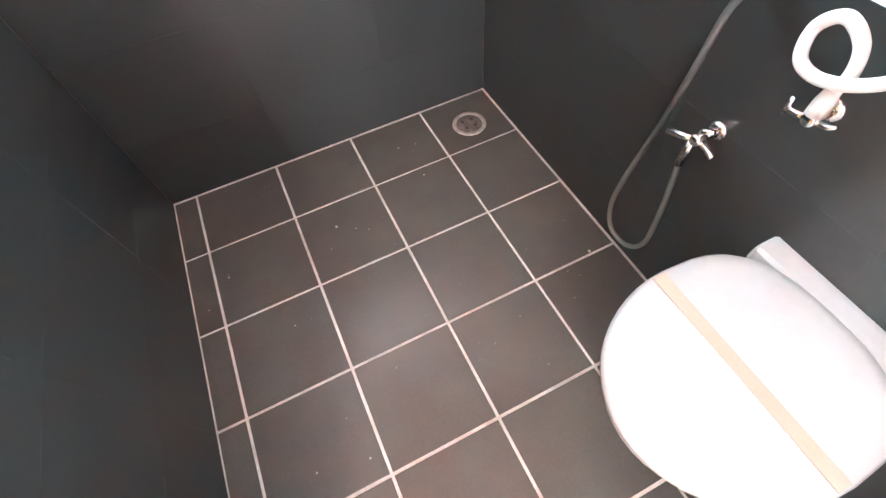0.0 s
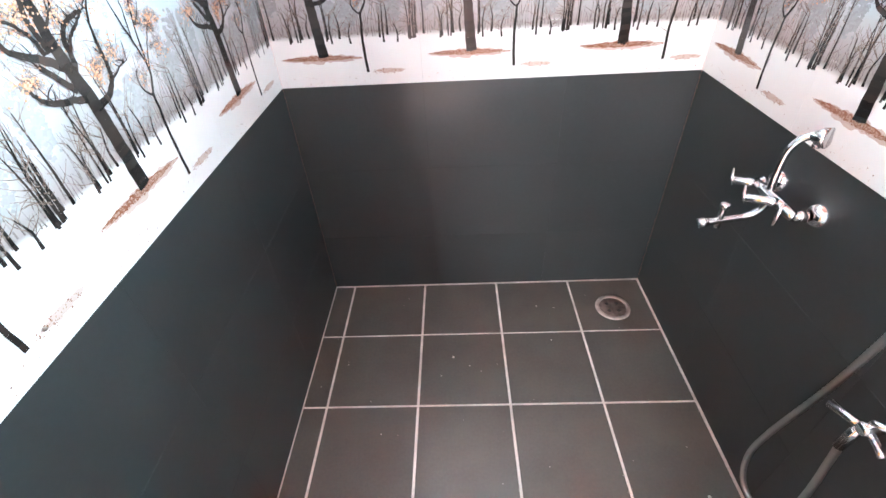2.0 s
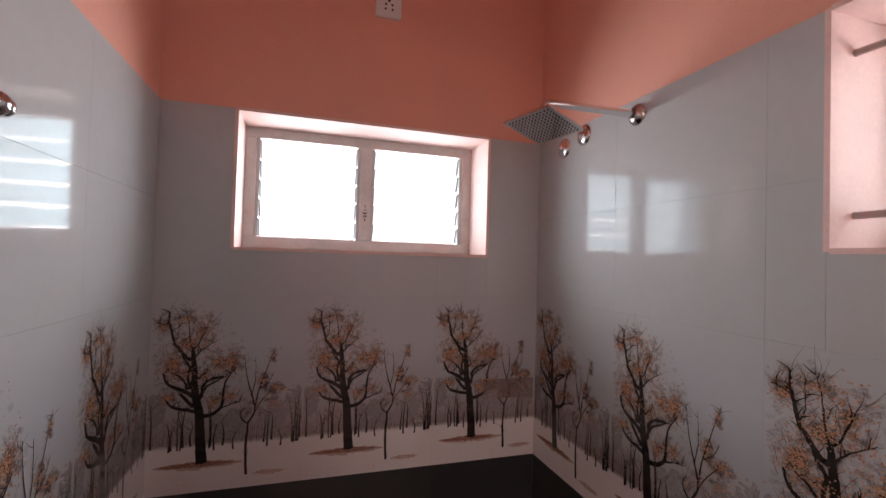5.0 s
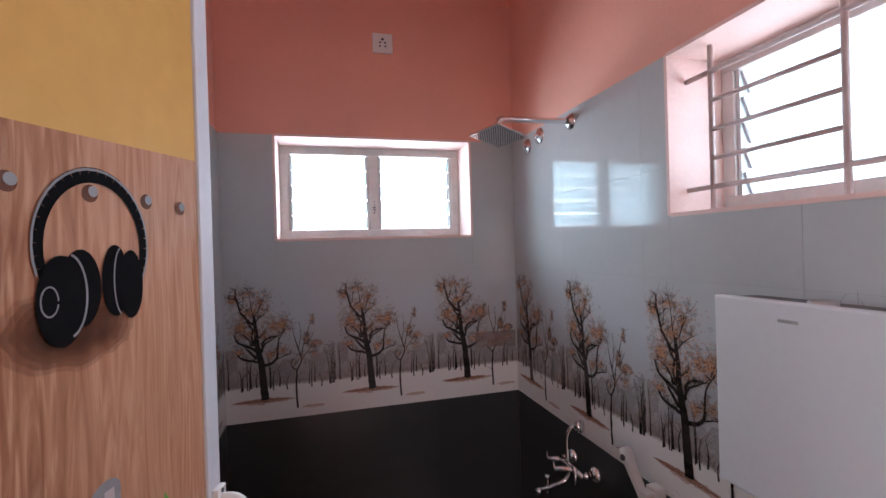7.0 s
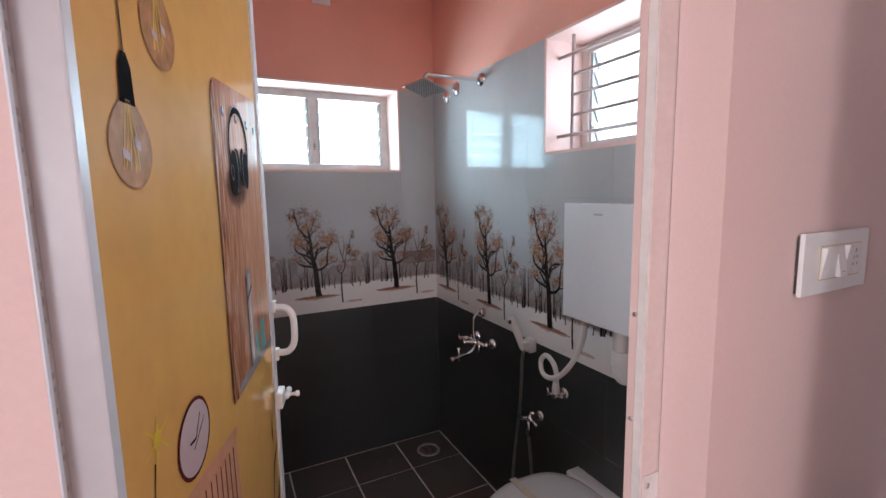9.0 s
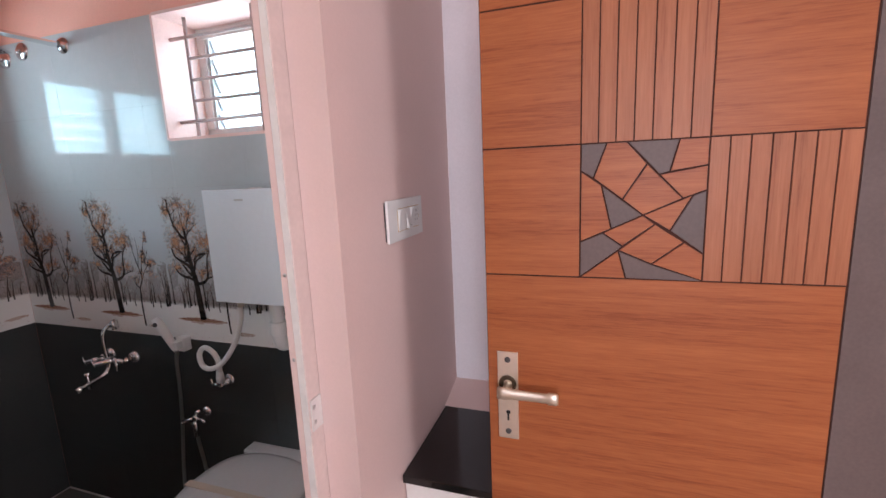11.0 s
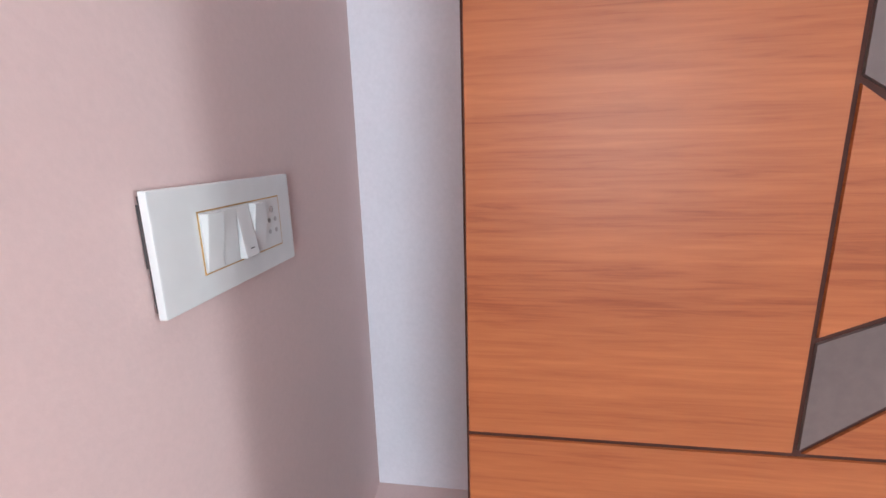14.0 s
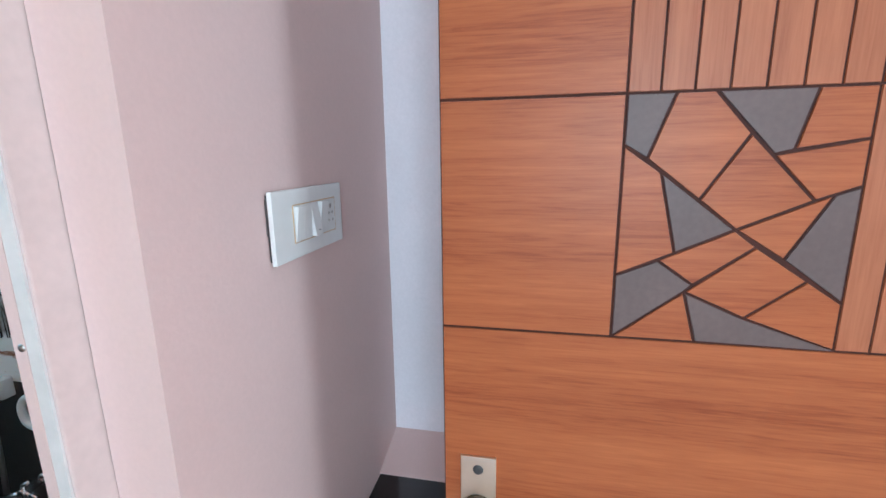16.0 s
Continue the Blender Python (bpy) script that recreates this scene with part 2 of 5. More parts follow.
EARTH = island_mat("rust_leaf_litter_ink", (0.22, 0.08, 0.04), (0.50, 0.33, 0.26))
WASH = island_mat("pale_rust_wash_ink", (0.60, 0.47, 0.41), (0.54, 0.40, 0.34))
RUST = island_mat("rust_wash_ink", (0.27, 0.085, 0.04), (0.36, 0.15, 0.08), alpha=0.75)
CHROME = mat("polished_chrome", (0.78, 0.79, 0.80), 0.08, 1.0, vary=0.03)
STEEL = mat("brushed_steel", (0.55, 0.55, 0.54), 0.35, 1.0, vary=0.08, fine=200)
HOSE = mat("braided_steel_hose", (0.42, 0.42, 0.41), 0.35, 0.9, vary=0.1, fine=400)
PORCELAIN = mat("white_toilet_plastic", (0.60, 0.585, 0.58), 0.2, vary=0.02, scale=3, coat=0.3)
WHITE = mat("white_plastic", (0.80, 0.80, 0.79), 0.34, vary=0.03, dirt=(0.6, 0.57, 0.52), dirt_amount=0.2)
CISTERN = mat("satin_white_cistern_plastic", (0.74, 0.79, 0.83), 0.35, vary=0.02)
PVC = mat("white_pvc_frame", (0.70, 0.735, 0.79), 0.35, vary=0.04, scale=5, dirt=(0.6, 0.58, 0.58), dirt_amount=0.25)
FRAME_PINK = mat("pinkish_white_frame_paint", (0.70, 0.575, 0.545), 0.5, vary=0.06, scale=9, fine=80, bump=0.15, dirt=(0.66, 0.52, 0.49))
FRAME_GREY = mat("milky_frame_film", (0.76, 0.73, 0.715), 0.22, vary=0.06, scale=20, dirt=(0.8, 0.76, 0.72))
FILM = mat("grey_protective_film", (0.50, 0.48, 0.47), 0.4, vary=0.1, scale=25, bump=0.2)
FAINT = mat("faint_grey_lettering", (0.36, 0.35, 0.345), 0.5)
WINDOW_FRAME = mat("grey_white_window_frame", (0.66, 0.62, 0.60), 0.45, vary=0.08, scale=12, dirt=(0.74, 0.5, 0.44), dirt_amount=0.4)
GLASS = glass_mat()
HAZE = glow_mat("bright_hazy_sky", (0.93, 0.98, 1.0), 9.0)
BAR = mat("painted_window_bar", (0.46, 0.36, 0.34), 0.45, vary=0.08, fine=90, bump=0.1)
YELLOW = mat("ochre_yellow_door_print", (0.70, 0.405, 0.125), 0.13, vary=0.06, scale=3, fine=30)
BOARD = board_mat()
DARK_PRINT = mat("black_print", (0.012, 0.012, 0.013), 0.13, vary=0.2, fine=50)
GREY_PRINT = mat("grey_print", (0.30, 0.30, 0.31), 0.13, vary=0.15, fine=50)
AMBER_PRINT = mat("amber_bulb_print", (0.45, 0.25, 0.12), 0.13, vary=0.2, scale=30)
PALE_PRINT = mat("lilac_clock_print", (0.56, 0.47, 0.48), 0.13, vary=0.03)
MAROON_PRINT = mat("maroon_print", (0.16, 0.025, 0.02), 0.13, vary=0.1)
TEAL_PRINT = mat("teal_print", (0.22, 0.5, 0.47), 0.13, vary=0.1)
LEMON_PRINT = mat("lemon_flower_print", (0.80, 0.58, 0.08), 0.13, vary=0.15, scale=40)
PEACH_PRINT = mat("peach_wood_print", (0.62, 0.32, 0.2), 0.13, vary=0.1, scale=20)
GREEN_PRINT = mat("dark_leaf_print", (0.05, 0.055, 0.03), 0.13, vary=0.2)
SOOT_PRINT = mat("matt_black_print", (0.009, 0.009, 0.010), 0.8, vary=0.2, fine=50, spec=0.02)
DUSK_PRINT = mat("mid_brown_print", (0.20, 0.075, 0.04), 0.13, vary=0.3, scale=40)
DUSK_PRINT.node_tree.nodes["Principled BSDF"].inputs["Alpha"].default_value = 0.24
GLOW_PRINT = mat("golden_filament_print", (0.50, 0.285, 0.08), 0.13, vary=0.25, scale=60)
FILAMENT_PRINT = mat("pale_gold_print", (0.74, 0.50, 0.16), 0.13, vary=0.1)
SHADE_PRINT = mat("dark_brown_print", (0.16, 0.06, 0.035), 0.13, vary=0.2, scale=20)
WOOD = wood_mat("orange_teak_laminate", (0.20, 0.043, 0.013), (0.43, 0.140, 0.048), 1, rough=0.40, stretch=22.0, spec=0.28)
WOOD_V = wood_mat("upright_teak_laminate", (0.23, 0.070, 0.030), (0.42, 0.160, 0.076), 2, rough=0.40, stretch=22.0, spec=0.28)
GROOVE = mat("dark_brown_groove", (0.060, 0.022, 0.016), 0.6, vary=0.15, spec=0.15)
GREY_LAM = mat("dark_grey_laminate", (0.135, 0.10, 0.094), 0.42, vary=0.10, scale=8, fine=160, bump=0.03, spec=0.25)
BRASS = mat("satin_champagne_metal", (0.72, 0.66, 0.56), 0.36, 1.0, vary=0.06)
GRANITE = mat("black_granite", (0.012, 0.011, 0.011), 0.12, vary=0.4, scale=30, fine=300, dirt=(0.05, 0.03, 0.025), dirt_amount=0.35)
CABINET = mat("white_painted_board", (0.78, 0.76, 0.74), 0.5, vary=0.04)
TAPE = mat("beige_masking_tape", (0.50, 0.41, 0.32), 0.5, vary=0.05, fine=120)
TANK_SIDE = mat("dark_grey_plastic", (0.06, 0.055, 0.055), 0.4)
BROWN_STRIP = mat("smoky_brown_plastic", (0.50, 0.37, 0.33), 0.2, vary=0.1)
BROWN_STRIP.node_tree.nodes["Principled BSDF"].inputs["Alpha"].default_value = 0.4
HALL_FLOOR = mat("beige_hall_tile", (0.55, 0.48, 0.42), 0.2, vary=0.06, scale=3)


# ---- building helpers ----
def link(name, bm, material, parent=None, label=""):
    me = bpy.data.meshes.new(name)
    bm.normal_update()
    bm.to_mesh(me)
    bm.free()
    for m in material if isinstance(material, (list, tuple)) else [material]:
        me.materials.append(m)
    ob = new(name, me)
    if parent:
        ob.parent = parent
    if label:
        ob["label"] = label
    return ob


def part(name, bm, material, parent, label=""):
    return link(name, bm, material, parent, label)


def thing(name, label, category, at=(0, 0, 0), group=""):
    ob = new(name)
    ob.empty_display_size = 0.1
    ob.location = at
    return tagged(ob, label, category, group)


def box(lo, hi, bevel=0.0, bm=None, seg=2):
    """A box between two corners, its edges rounded by bevel."""
    own = bm is None or bevel > 0
    b = bmesh.new() if own else bm
    lo, hi = [min(a, c) for a, c in zip(lo, hi)], [max(a, c) for a, c in zip(lo, hi)]
    v = [b.verts.new((x, y, z)) for x in (lo[0], hi[0]) for y in (lo[1], hi[1]) for z in (lo[2], hi[2])]
    for f in ((0, 1, 3, 2), (4, 6, 7, 5), (0, 4, 5, 1), (2, 3, 7, 6), (0, 2, 6, 4), (1, 5, 7, 3)):
        b.faces.new([v[i] for i in f])
    if bevel > 0:
        bmesh.ops.bevel(b, geom=b.edges[:], offset=bevel, segments=seg, profile=0.7, affect="EDGES")
        if bm is not None:
            merge(bm, b)
            return bm
    return b


def merge(bm, other):
    me = bpy.data.meshes.new("tmp")
    other.to_mesh(me)
    other.free()
    bm.from_mesh(me)
    bpy.data.meshes.remove(me)


def smooth(bm):
    for f in bm.faces:
        f.smooth = True
    return bm


def lathe(profile, axis, at, seg=24, bm=None):
    """Turns (radius, height) rings about an axis through the point at."""
    own = bmesh.new() if bm is None else bm
    turn = Vector((0, 0, 1)).rotation_difference(Vector(axis).normalized()).to_matrix()
    rings = []
    for r, h in profile:
        if r <= 1e-6:
            rings.append([own.verts.new(Vector(at) + turn @ Vector((0, 0, h)))])
        else:
            rings.append([own.verts.new(Vector(at) + turn @ Vector((r * math.cos(2 * math.pi * k / seg), r * math.sin(2 * math.pi * k / seg), h))) for k in range(seg)])
    for a, c in zip(rings, rings[1:]):
        for k in range(seg):
            if len(a) == 1 and len(c) == 1:
                continue
            if len(a) == 1:
                own.faces.new((a[0], c[k], c[(k + 1) % seg]))
            elif len(c) == 1:
                own.faces.new((a[k], c[0], a[(k + 1) % seg]))
            else:
                own.faces.new((a[k], a[(k + 1) % seg], c[(k + 1) % seg], c[k]))
    bmesh.ops.recalc_face_normals(own, faces=own.faces)
    return smooth(own)


def curve_points(points, per=8):
    """A smooth line through the points."""
    p = [Vector(points[0])] + [Vector(q) for q in points] + [Vector(points[-1])]
    out = []
    for i in range(1, len(p) - 2):
        a, b, c, d = p[i - 1], p[i], p[i + 1], p[i + 2]
        for k in range(per):
            t = k / per
            out.append(0.5 * (2 * b + (c - a) * t + (2 * a - 5 * b + 4 * c - d) * t * t + (3 * b - a - 3 * c + d) * t ** 3))
    return out + [p[-2]]


def tube(points, radius, seg=12, ribs=0.0, bm=None):
    """A round tube along points; ribs makes every other ring thinner."""
    own = bmesh.new() if bm is None else bm
    pts = [Vector(p) for p in points]
    rings, normal = [], None
    for i, p in enumerate(pts):
        t = (pts[min(i + 1, len(pts) - 1)] - pts[max(i - 1, 0)]).normalized()
        if normal is None:
            normal = t.orthogonal().normalized()
        normal = (normal - t * normal.dot(t)).normalized()
        side = t.cross(normal)
        r = (radius[i] if isinstance(radius, (list, tuple)) else radius) * (1 - ribs * (i % 2))
        rings.append([own.verts.new(p + r * (math.cos(2 * math.pi * k / seg) * normal + math.sin(2 * math.pi * k / seg) * side)) for k in range(seg)])
    for a, c in zip(rings, rings[1:]):
        for k in range(seg):
            own.faces.new((a[k], a[(k + 1) % seg], c[(k + 1) % seg], c[k]))
    own.faces.new(rings[0][::-1]), own.faces.new(rings[-1])
    return smooth(own)


def minus(rect, hole):
    """The rectangles that are left of rect (u0, v0, u1, v1) when hole is cut out."""
    u0, v0, u1, v1 = rect
    a0, b0, a1, b1 = max(u0, hole[0]), max(v0, hole[1]), min(u1, hole[2]), min(v1, hole[3])
    if a0 >= a1 or b0 >= b1:
        return [rect]
    left = [(u0, v0, a0, v1), (a1, v0, u1, v1), (a0, v0, a1, b0), (a0, b1, a1, v1)]
    return [r for r in left if r[2] - r[0] > 1e-4 and r[3] - r[1] > 1e-4]


def wall_solid(name, rect, hole, place, material, label):
    """A wall as solid blocks round one opening; place(u, v, d) gives the world point, d running through the thickness from 0 to 1."""
    bm = bmesh.new()
    for u0, v0, u1, v1 in minus(rect, hole) if hole else [rect]:
        box(place(u0, v0, 0), place(u1, v1, 1), bm=bm)
    return tagged(link(name, bm, material), label, "wall", kind="structure")


# ---- structure ----
XR, YB, ZT, ZD, ZC = 1.272, 1.98, 2.02, 0.846, 2.95
TW, TH = 0.436, 0.2935
WIN1 = (0.208, 1.582, 1.062, 2.02)
WIN2 = (0.16, 1.60, 1.004, 2.02)
SLAB = 0.008

wall_back = wall_solid("wall_north", (-0.25, -0.1, 1.60, ZC), WIN1, lambda u, v, d: (u, YB + SLAB + 0.22 * d, v), SALMON, "salmon pink painted wall above tiles, with a window")
wall_right = wall_solid("wall_east", (0.085, -0.1, YB + SLAB, ZC), WIN2, lambda u, v, d: (XR + SLAB + 0.22 * d, u, v), SALMON, "salmon pink painted wall above tiles, with a barred window")
wall_left = wall_solid("wall_west", (0.085, -0.1, YB + SLAB, ZC), None, lambda u, v, d: (-SLAB - 0.2 * d, u, v), SALMON, "salmon pink painted wall above glossy tiles")
wall_front = wall_solid("wall_south", (-2.4, -0.1, 1.63, ZC), (0.042, 0.0, 0.757, 2.08), lambda u, v, d: (u, 0.008 + 0.077 * d, v), PALE_PINK, "pale pink painted wall with a doorway")
ceiling = tagged(link("ceiling", box((-0.25, 0.0851, ZC), (1.6, 2.25, ZC + 0.12)), SALMON_CEIL), "pale salmon painted flat ceiling", "ceiling", kind="structure")

floor = tagged(link("floor", box((-0.1, 0.008, -0.12), (XR + 0.1, YB + 0.1, -0.004)), GROUT), "dark floor tiles with wide white grout lines", "floor", kind="structure")

# window reveals: painted linings of the openings
def lining(name, parent, pieces):
    for lo, hi in pieces:
        part(name, box(lo, hi), REVEAL, parent)


x0, z0, x1, z1 = WIN1
lining("window_lining", wall_back, (((x0 - 0.004, YB - 0.002, z0), (x0 + 0.006, YB + 0.228, z1)), ((x1 - 0.006, YB - 0.002, z0), (x1 + 0.004, YB + 0.228, z1)),
       ((x0 + 0.006, YB - 0.002, z1 - 0.006), (x1 - 0.006, YB + 0.228, z1 + 0.004)), ((x0 + 0.006, YB - 0.002, z0 - 0.004), (x1 - 0.006, YB + 0.228, z0 + 0.006))))
y0, z0, y1, z1 = WIN2
lining("window_lining", wall_right, (((XR - 0.002, y0 - 0.004, z0), (XR + 0.228, y0 + 0.006, z1)), ((XR - 0.002, y1 - 0.006, z0), (XR + 0.228, y1 + 0.004, z1)),
       ((XR - 0.002, y0 + 0.006, z1 - 0.006), (XR + 0.228, y1 - 0.006, z1 + 0.004)), ((XR - 0.002, y0 + 0.006, z0 - 0.004), (XR + 0.228, y1 - 0.006, z0 + 0.006))))


def local_box(m, lo, hi, bevel=0.0):
    b = box(lo, hi, bevel)
    b.transform(m)
    return b


def louvre_window(name, m, width, height, label, mark=False):
    """A two-light louvre window in its own plane: local x across, z up, -y to the room; m sets it in the wall."""
    win = tagged(new(name), label, "window", kind="structure")
    f, deep = 0.036, 0.05
    mid = width / 2
    for lo, hi in (((0, 0, 0), (width, deep, f + 0.006)), ((0, 0, height - f), (width, deep, height)), ((0, 0, f + 0.006), (f, deep, height - f)), ((width - f, 0, f + 0.006), (width, deep, height - f))):
        part("window_frame", local_box(m, lo, hi, 0.003), WINDOW_FRAME, win)
    part("mullion", local_box(m, (mid - 0.02, -0.004, f + 0.006), (mid + 0.02, deep, height - f), 0.003), WINDOW_FRAME, win)
    if mark:
        bm = bmesh.new()
        for k, (a, c, h) in enumerate(((0.0, 0.010, 0.004), (0.016, 0.021, 0.014), (0.027, 0.032, 0.016), (0.040, 0.043, 0.011), (0.052, 0.060, 0.003))):
            box((mid - h / 2, -0.0055, height * 0.27 + a), (mid + h / 2, -0.0045, height * 0.27 + c), bm=bm)
        bm.transform(m)
        part("maker_mark", bm, TANK_SIDE, win, "black printed maker's mark")
    for a, c in ((f, mid - 0.02), (mid + 0.02, width - f)):
        lo, hi = f + 0.006, height - f
        for side in (a, c - 0.012):
            part("louvre_channel", local_box(m, (side, 0.008, lo), (side + 0.012, 0.05, hi), 0.001), STEEL, win, "grey metal louvre channel")
        n = 5
        step = (hi - lo) / n
        for k in range(n):
            tilt = Matrix.Translation((0, 0.03, lo + (k + 0.5) * step)) @ pose(0, 0, 0, 24, 0, 0)
            b = box((a + 0.012, -0.0015, -step * 0.475), (c - 0.012, 0.0015, step * 0.475), 0.0004, seg=1)
            b.transform(m @ tilt)
            blade = part("louvre_blade", b, GLASS, win, "frosted sea-green glass louvre blade")
            blade.visible_shadow = False
            for side in (a + 0.012, c - 0.018):
                b = box((side, -0.006, -step * 0.45), (side + 0.006, 0.004, step * 0.45))
                b.transform(m @ tilt)
                part("blade_clip", b, PVC, blade)
    return win


louvre_window("window_1", Matrix.Translation((WIN1[0] + 0.006, YB + 0.175, WIN1[1] + 0.006)), WIN1[2] - WIN1[0] - 0.012, WIN1[3] - WIN1[1] - 0.012, "two-light louvre window with frosted glass blades in grey-white frame", True)
louvre_window("window_2", Matrix.Translation((XR + 0.175, WIN2[2] - 0.006, WIN2[1] + 0.006)) @ pose(0, 0, 0, 0, 0, -90), WIN2[2] - WIN2[0] - 0.012, WIN2[3] - WIN2[1] - 0.012, "two-light louvre window behind steel bars")

# bright sky outside the two windows
tagged(link("backdrop", box((-1.2, 3.30, 0.8), (2.6, 3.34, 3.6)), HAZE), "bright hazy sky outside the window", "sky", kind="structure")
tagged(link("backdrop", box((2.70, -1.2, 0.8), (2.74, 2.6, 3.6)), HAZE), "bright hazy sky outside the window", "sky", kind="structure")

# steel bars set in the second window's reveal
grille = thing("window_grille", "pinkish grey painted steel window grille set in the reveal", "grille", (XR + 0.058, 0.58, WIN2[1] + 0.006))
GX = XR + 0.058


def bar(a, c, r=0.006, name="bar"):
    b = tube((a, c), r, 10)
    b.transform(Matrix.Translation(-grille.location))
    return part(name, b, BAR, grille)


for z in (1.665, 1.95):
    bar((GX, WIN2[0] + 0.007, z), (GX, WIN2[2] - 0.007, z), 0.0065)
for y in (0.921, 0.630, 0.548, 0.464, 0.243):
    lo, hi = (1.665, 1.95) if y == 0.548 else (WIN2[1] + 0.006, WIN2[3] - 0.006)
    bar((GX, y, lo), (GX, y, hi), 0.0065)
for y_a, y_b in ((0.921, 0.630), (0.464, 0.243)):
    for z in (1.735, 1.806, 1.878):
        bar((GX, y_a, z), (GX, y_b, z), 0.0055)

# ---- door frame of the bathroom ----
door_frame = tagged(new("door_frame"), "white and pink painted door frame with milky film on its edges", "door frame", kind="structure")


def jamb(lo, hi, m, label="", bevel=0.0025):
    return part("jamb", box(lo, hi, bevel), m, door_frame, label)


jamb((0.719, 0.0865, 0.0), (0.800, 0.117, 2.04), FRAME_PINK, "pinkish white painted door jamb")
jamb((0.7165, 0.0885, 0.0), (0.7187, 0.103, 2.035), FRAME_GREY, "milky white film on the jamb", 0.0)
jamb((0.7160, 0.1035, 0.0), (0.7187, 0.117, 2.035), PALE_PINK, "pink door jamb edge", 0.0)
jamb((0.0470, 0.0200, 0.0), (0.0775, 0.0465, 2.04), PVC, "white door jamb", 0.002)
jamb((-0.045, 0.003, 0.0), (0.0512, 0.0079, 2.08), PALE_PINK, "pink painted frame face", 0.001)
jamb((0.0425, 0.0085, 0.0), (0.0520, 0.0195, 2.08), FILM, "grey film with faint lettering on door lining", 0.0)
# white strip paints the highlight line where the pink face meets the film
jamb((0.0514, 0.0022, 0.0), (0.0526, 0.0084, 2.08), PVC, "thin white strip painting the highlight line along the lining", 0.0)
jamb((0.0780, 0.058, 2.022), (0.7155, 0.088, 2.04), FRAME_GREY)
jamb((0.0540, 0.003, 2.041), (0.757, 0.0575, 2.079), FRAME_PINK)
bm = bmesh.new()
rng = random.Random(4)
for k in range(100):
    z = 0.9 + 0.012 * k + rng.uniform(-0.002, 0.002)
    if k % 7 != 3:
        box((0.0521, 0.011, z), (0.0523, 0.011 + rng.uniform(0.0025, 0.004), z + rng.uniform(0.003, 0.006)), bm=bm)
part("film_print", bm, FAINT, door_frame, "faint dark lettering, unreadable")
strike = part("strike_plate", box((0.722, 0.0840, 0.945), (0.7565, 0.0864, 1.012), 0.001), FRAME_GREY, door_frame, "pale painted latch strike plate")
for z in (0.963, 0.995):
    part("screw_hole", lathe([(0.005, 0), (0.005, 0.0006), (0, 0.0006)], (0, -1, 0), (0.731, 0.0839, z), 12), STEEL, strike)
for z in (1.10, 1.27):
    part("screw", lathe([(0.004, 0), (0.003, 0.001), (0, 0.0012)], (-1, 0, 0), (0.7159, 0.108, z), 12), STEEL, door_frame)

# ---- the hall outside ----
tagged(link("hall_floor", box((-2.4, -3.6, -0.12), (1.6, 0.008, -0.002)), HALL_FLOOR), "beige tiled hall floor", "floor", kind="structure")
tagged(link("hall_ceiling", box((-2.4, -3.6, ZC), (1.6, 0.085, ZC + 0.12)), CEIL), "white painted hall ceiling", "ceiling", kind="structure")
# out of view: walls closing the hall, with openings assumed for its lamps
wall_solid("hall_wall_south", (-2.4, 0, 1.6, ZC), (-1.2, 0.85, -0.3, 2.2), lambda u, v, d: (u, -3.3 - 0.2 * d, v), PALE_PINK, "unseen pale pink hall wall with an assumed window opening")
wall_solid("hall_wall_west", (-3.5, 0, 0.008, ZC), (-1.45, 0.95, -0.65, 2.15), lambda u, v, d: (-2.2 - 0.2 * d, u, v), PALE_PINK, "unseen pale pink hall wall with an assumed window opening")
wall_solid("hall_wall_east", (-3.3, 0, -1.06, ZC), None, lambda u, v, d: (0.955 + 0.15 * d, u, v), PALE_PINK, "pale pink hall wall beside the niche")
wall_niche = wall_solid("niche_wall_east", (-1.06, 0, 0.008, ZC), None, lambda u, v, d: (1.43 + 0.2 * d, u, v), SKYLIT_WHITE, "white wall at the back of the niche, skylight tint in its colour")
wall_solid("niche_wall_south", (1.105, 0, 1.63, ZC), None, lambda u, v, d: (u, -1.06 - 0.1 * d, v), SKYLIT_WHITE, "white niche side wall, skylight tint in its colour")
bm = bmesh.new()
ends = [[bm.verts.new((x, y, z)) for x, z in ((1.2968, 0.0), (1.4295, 0.0), (1.4295, 0.732), (1.2968, 0.699))] for y in (-1.0595, 0.0078)]
for k in range(4):
    bm.faces.new((ends[0][k], ends[0][(k + 1) % 4], ends[1][(k + 1) % 4], ends[1][k]))
bm.faces.new(ends[0][::-1]), bm.faces.new(ends[1])
bmesh.ops.recalc_face_normals(bm, faces=bm.faces)
tagged(link("baseboard", bm, PALE_PINK), "pink plastered slope behind the stone shelf", "skirting", kind="structure")

# stone shelf in the niche
shelf = thing("stone_shelf", "black polished granite shelf on a white front in the niche", "shelf", (1.12, -0.5, 0.0))
def at_shelf(b):
    b.transform(Matrix.Translation(-shelf.location))
    return b
part("slab", at_shelf(box((0.950, -1.058, 0.676), (1.2965, 0.006, 0.697), 0.002)), GRANITE, shelf, "black granite slab with rough edge")
part("front_panel", at_shelf(box((0.962, -1.058, 0.0), (0.982, 0.004, 0.6755), 0.001)), CABINET, shelf, "white front panel")


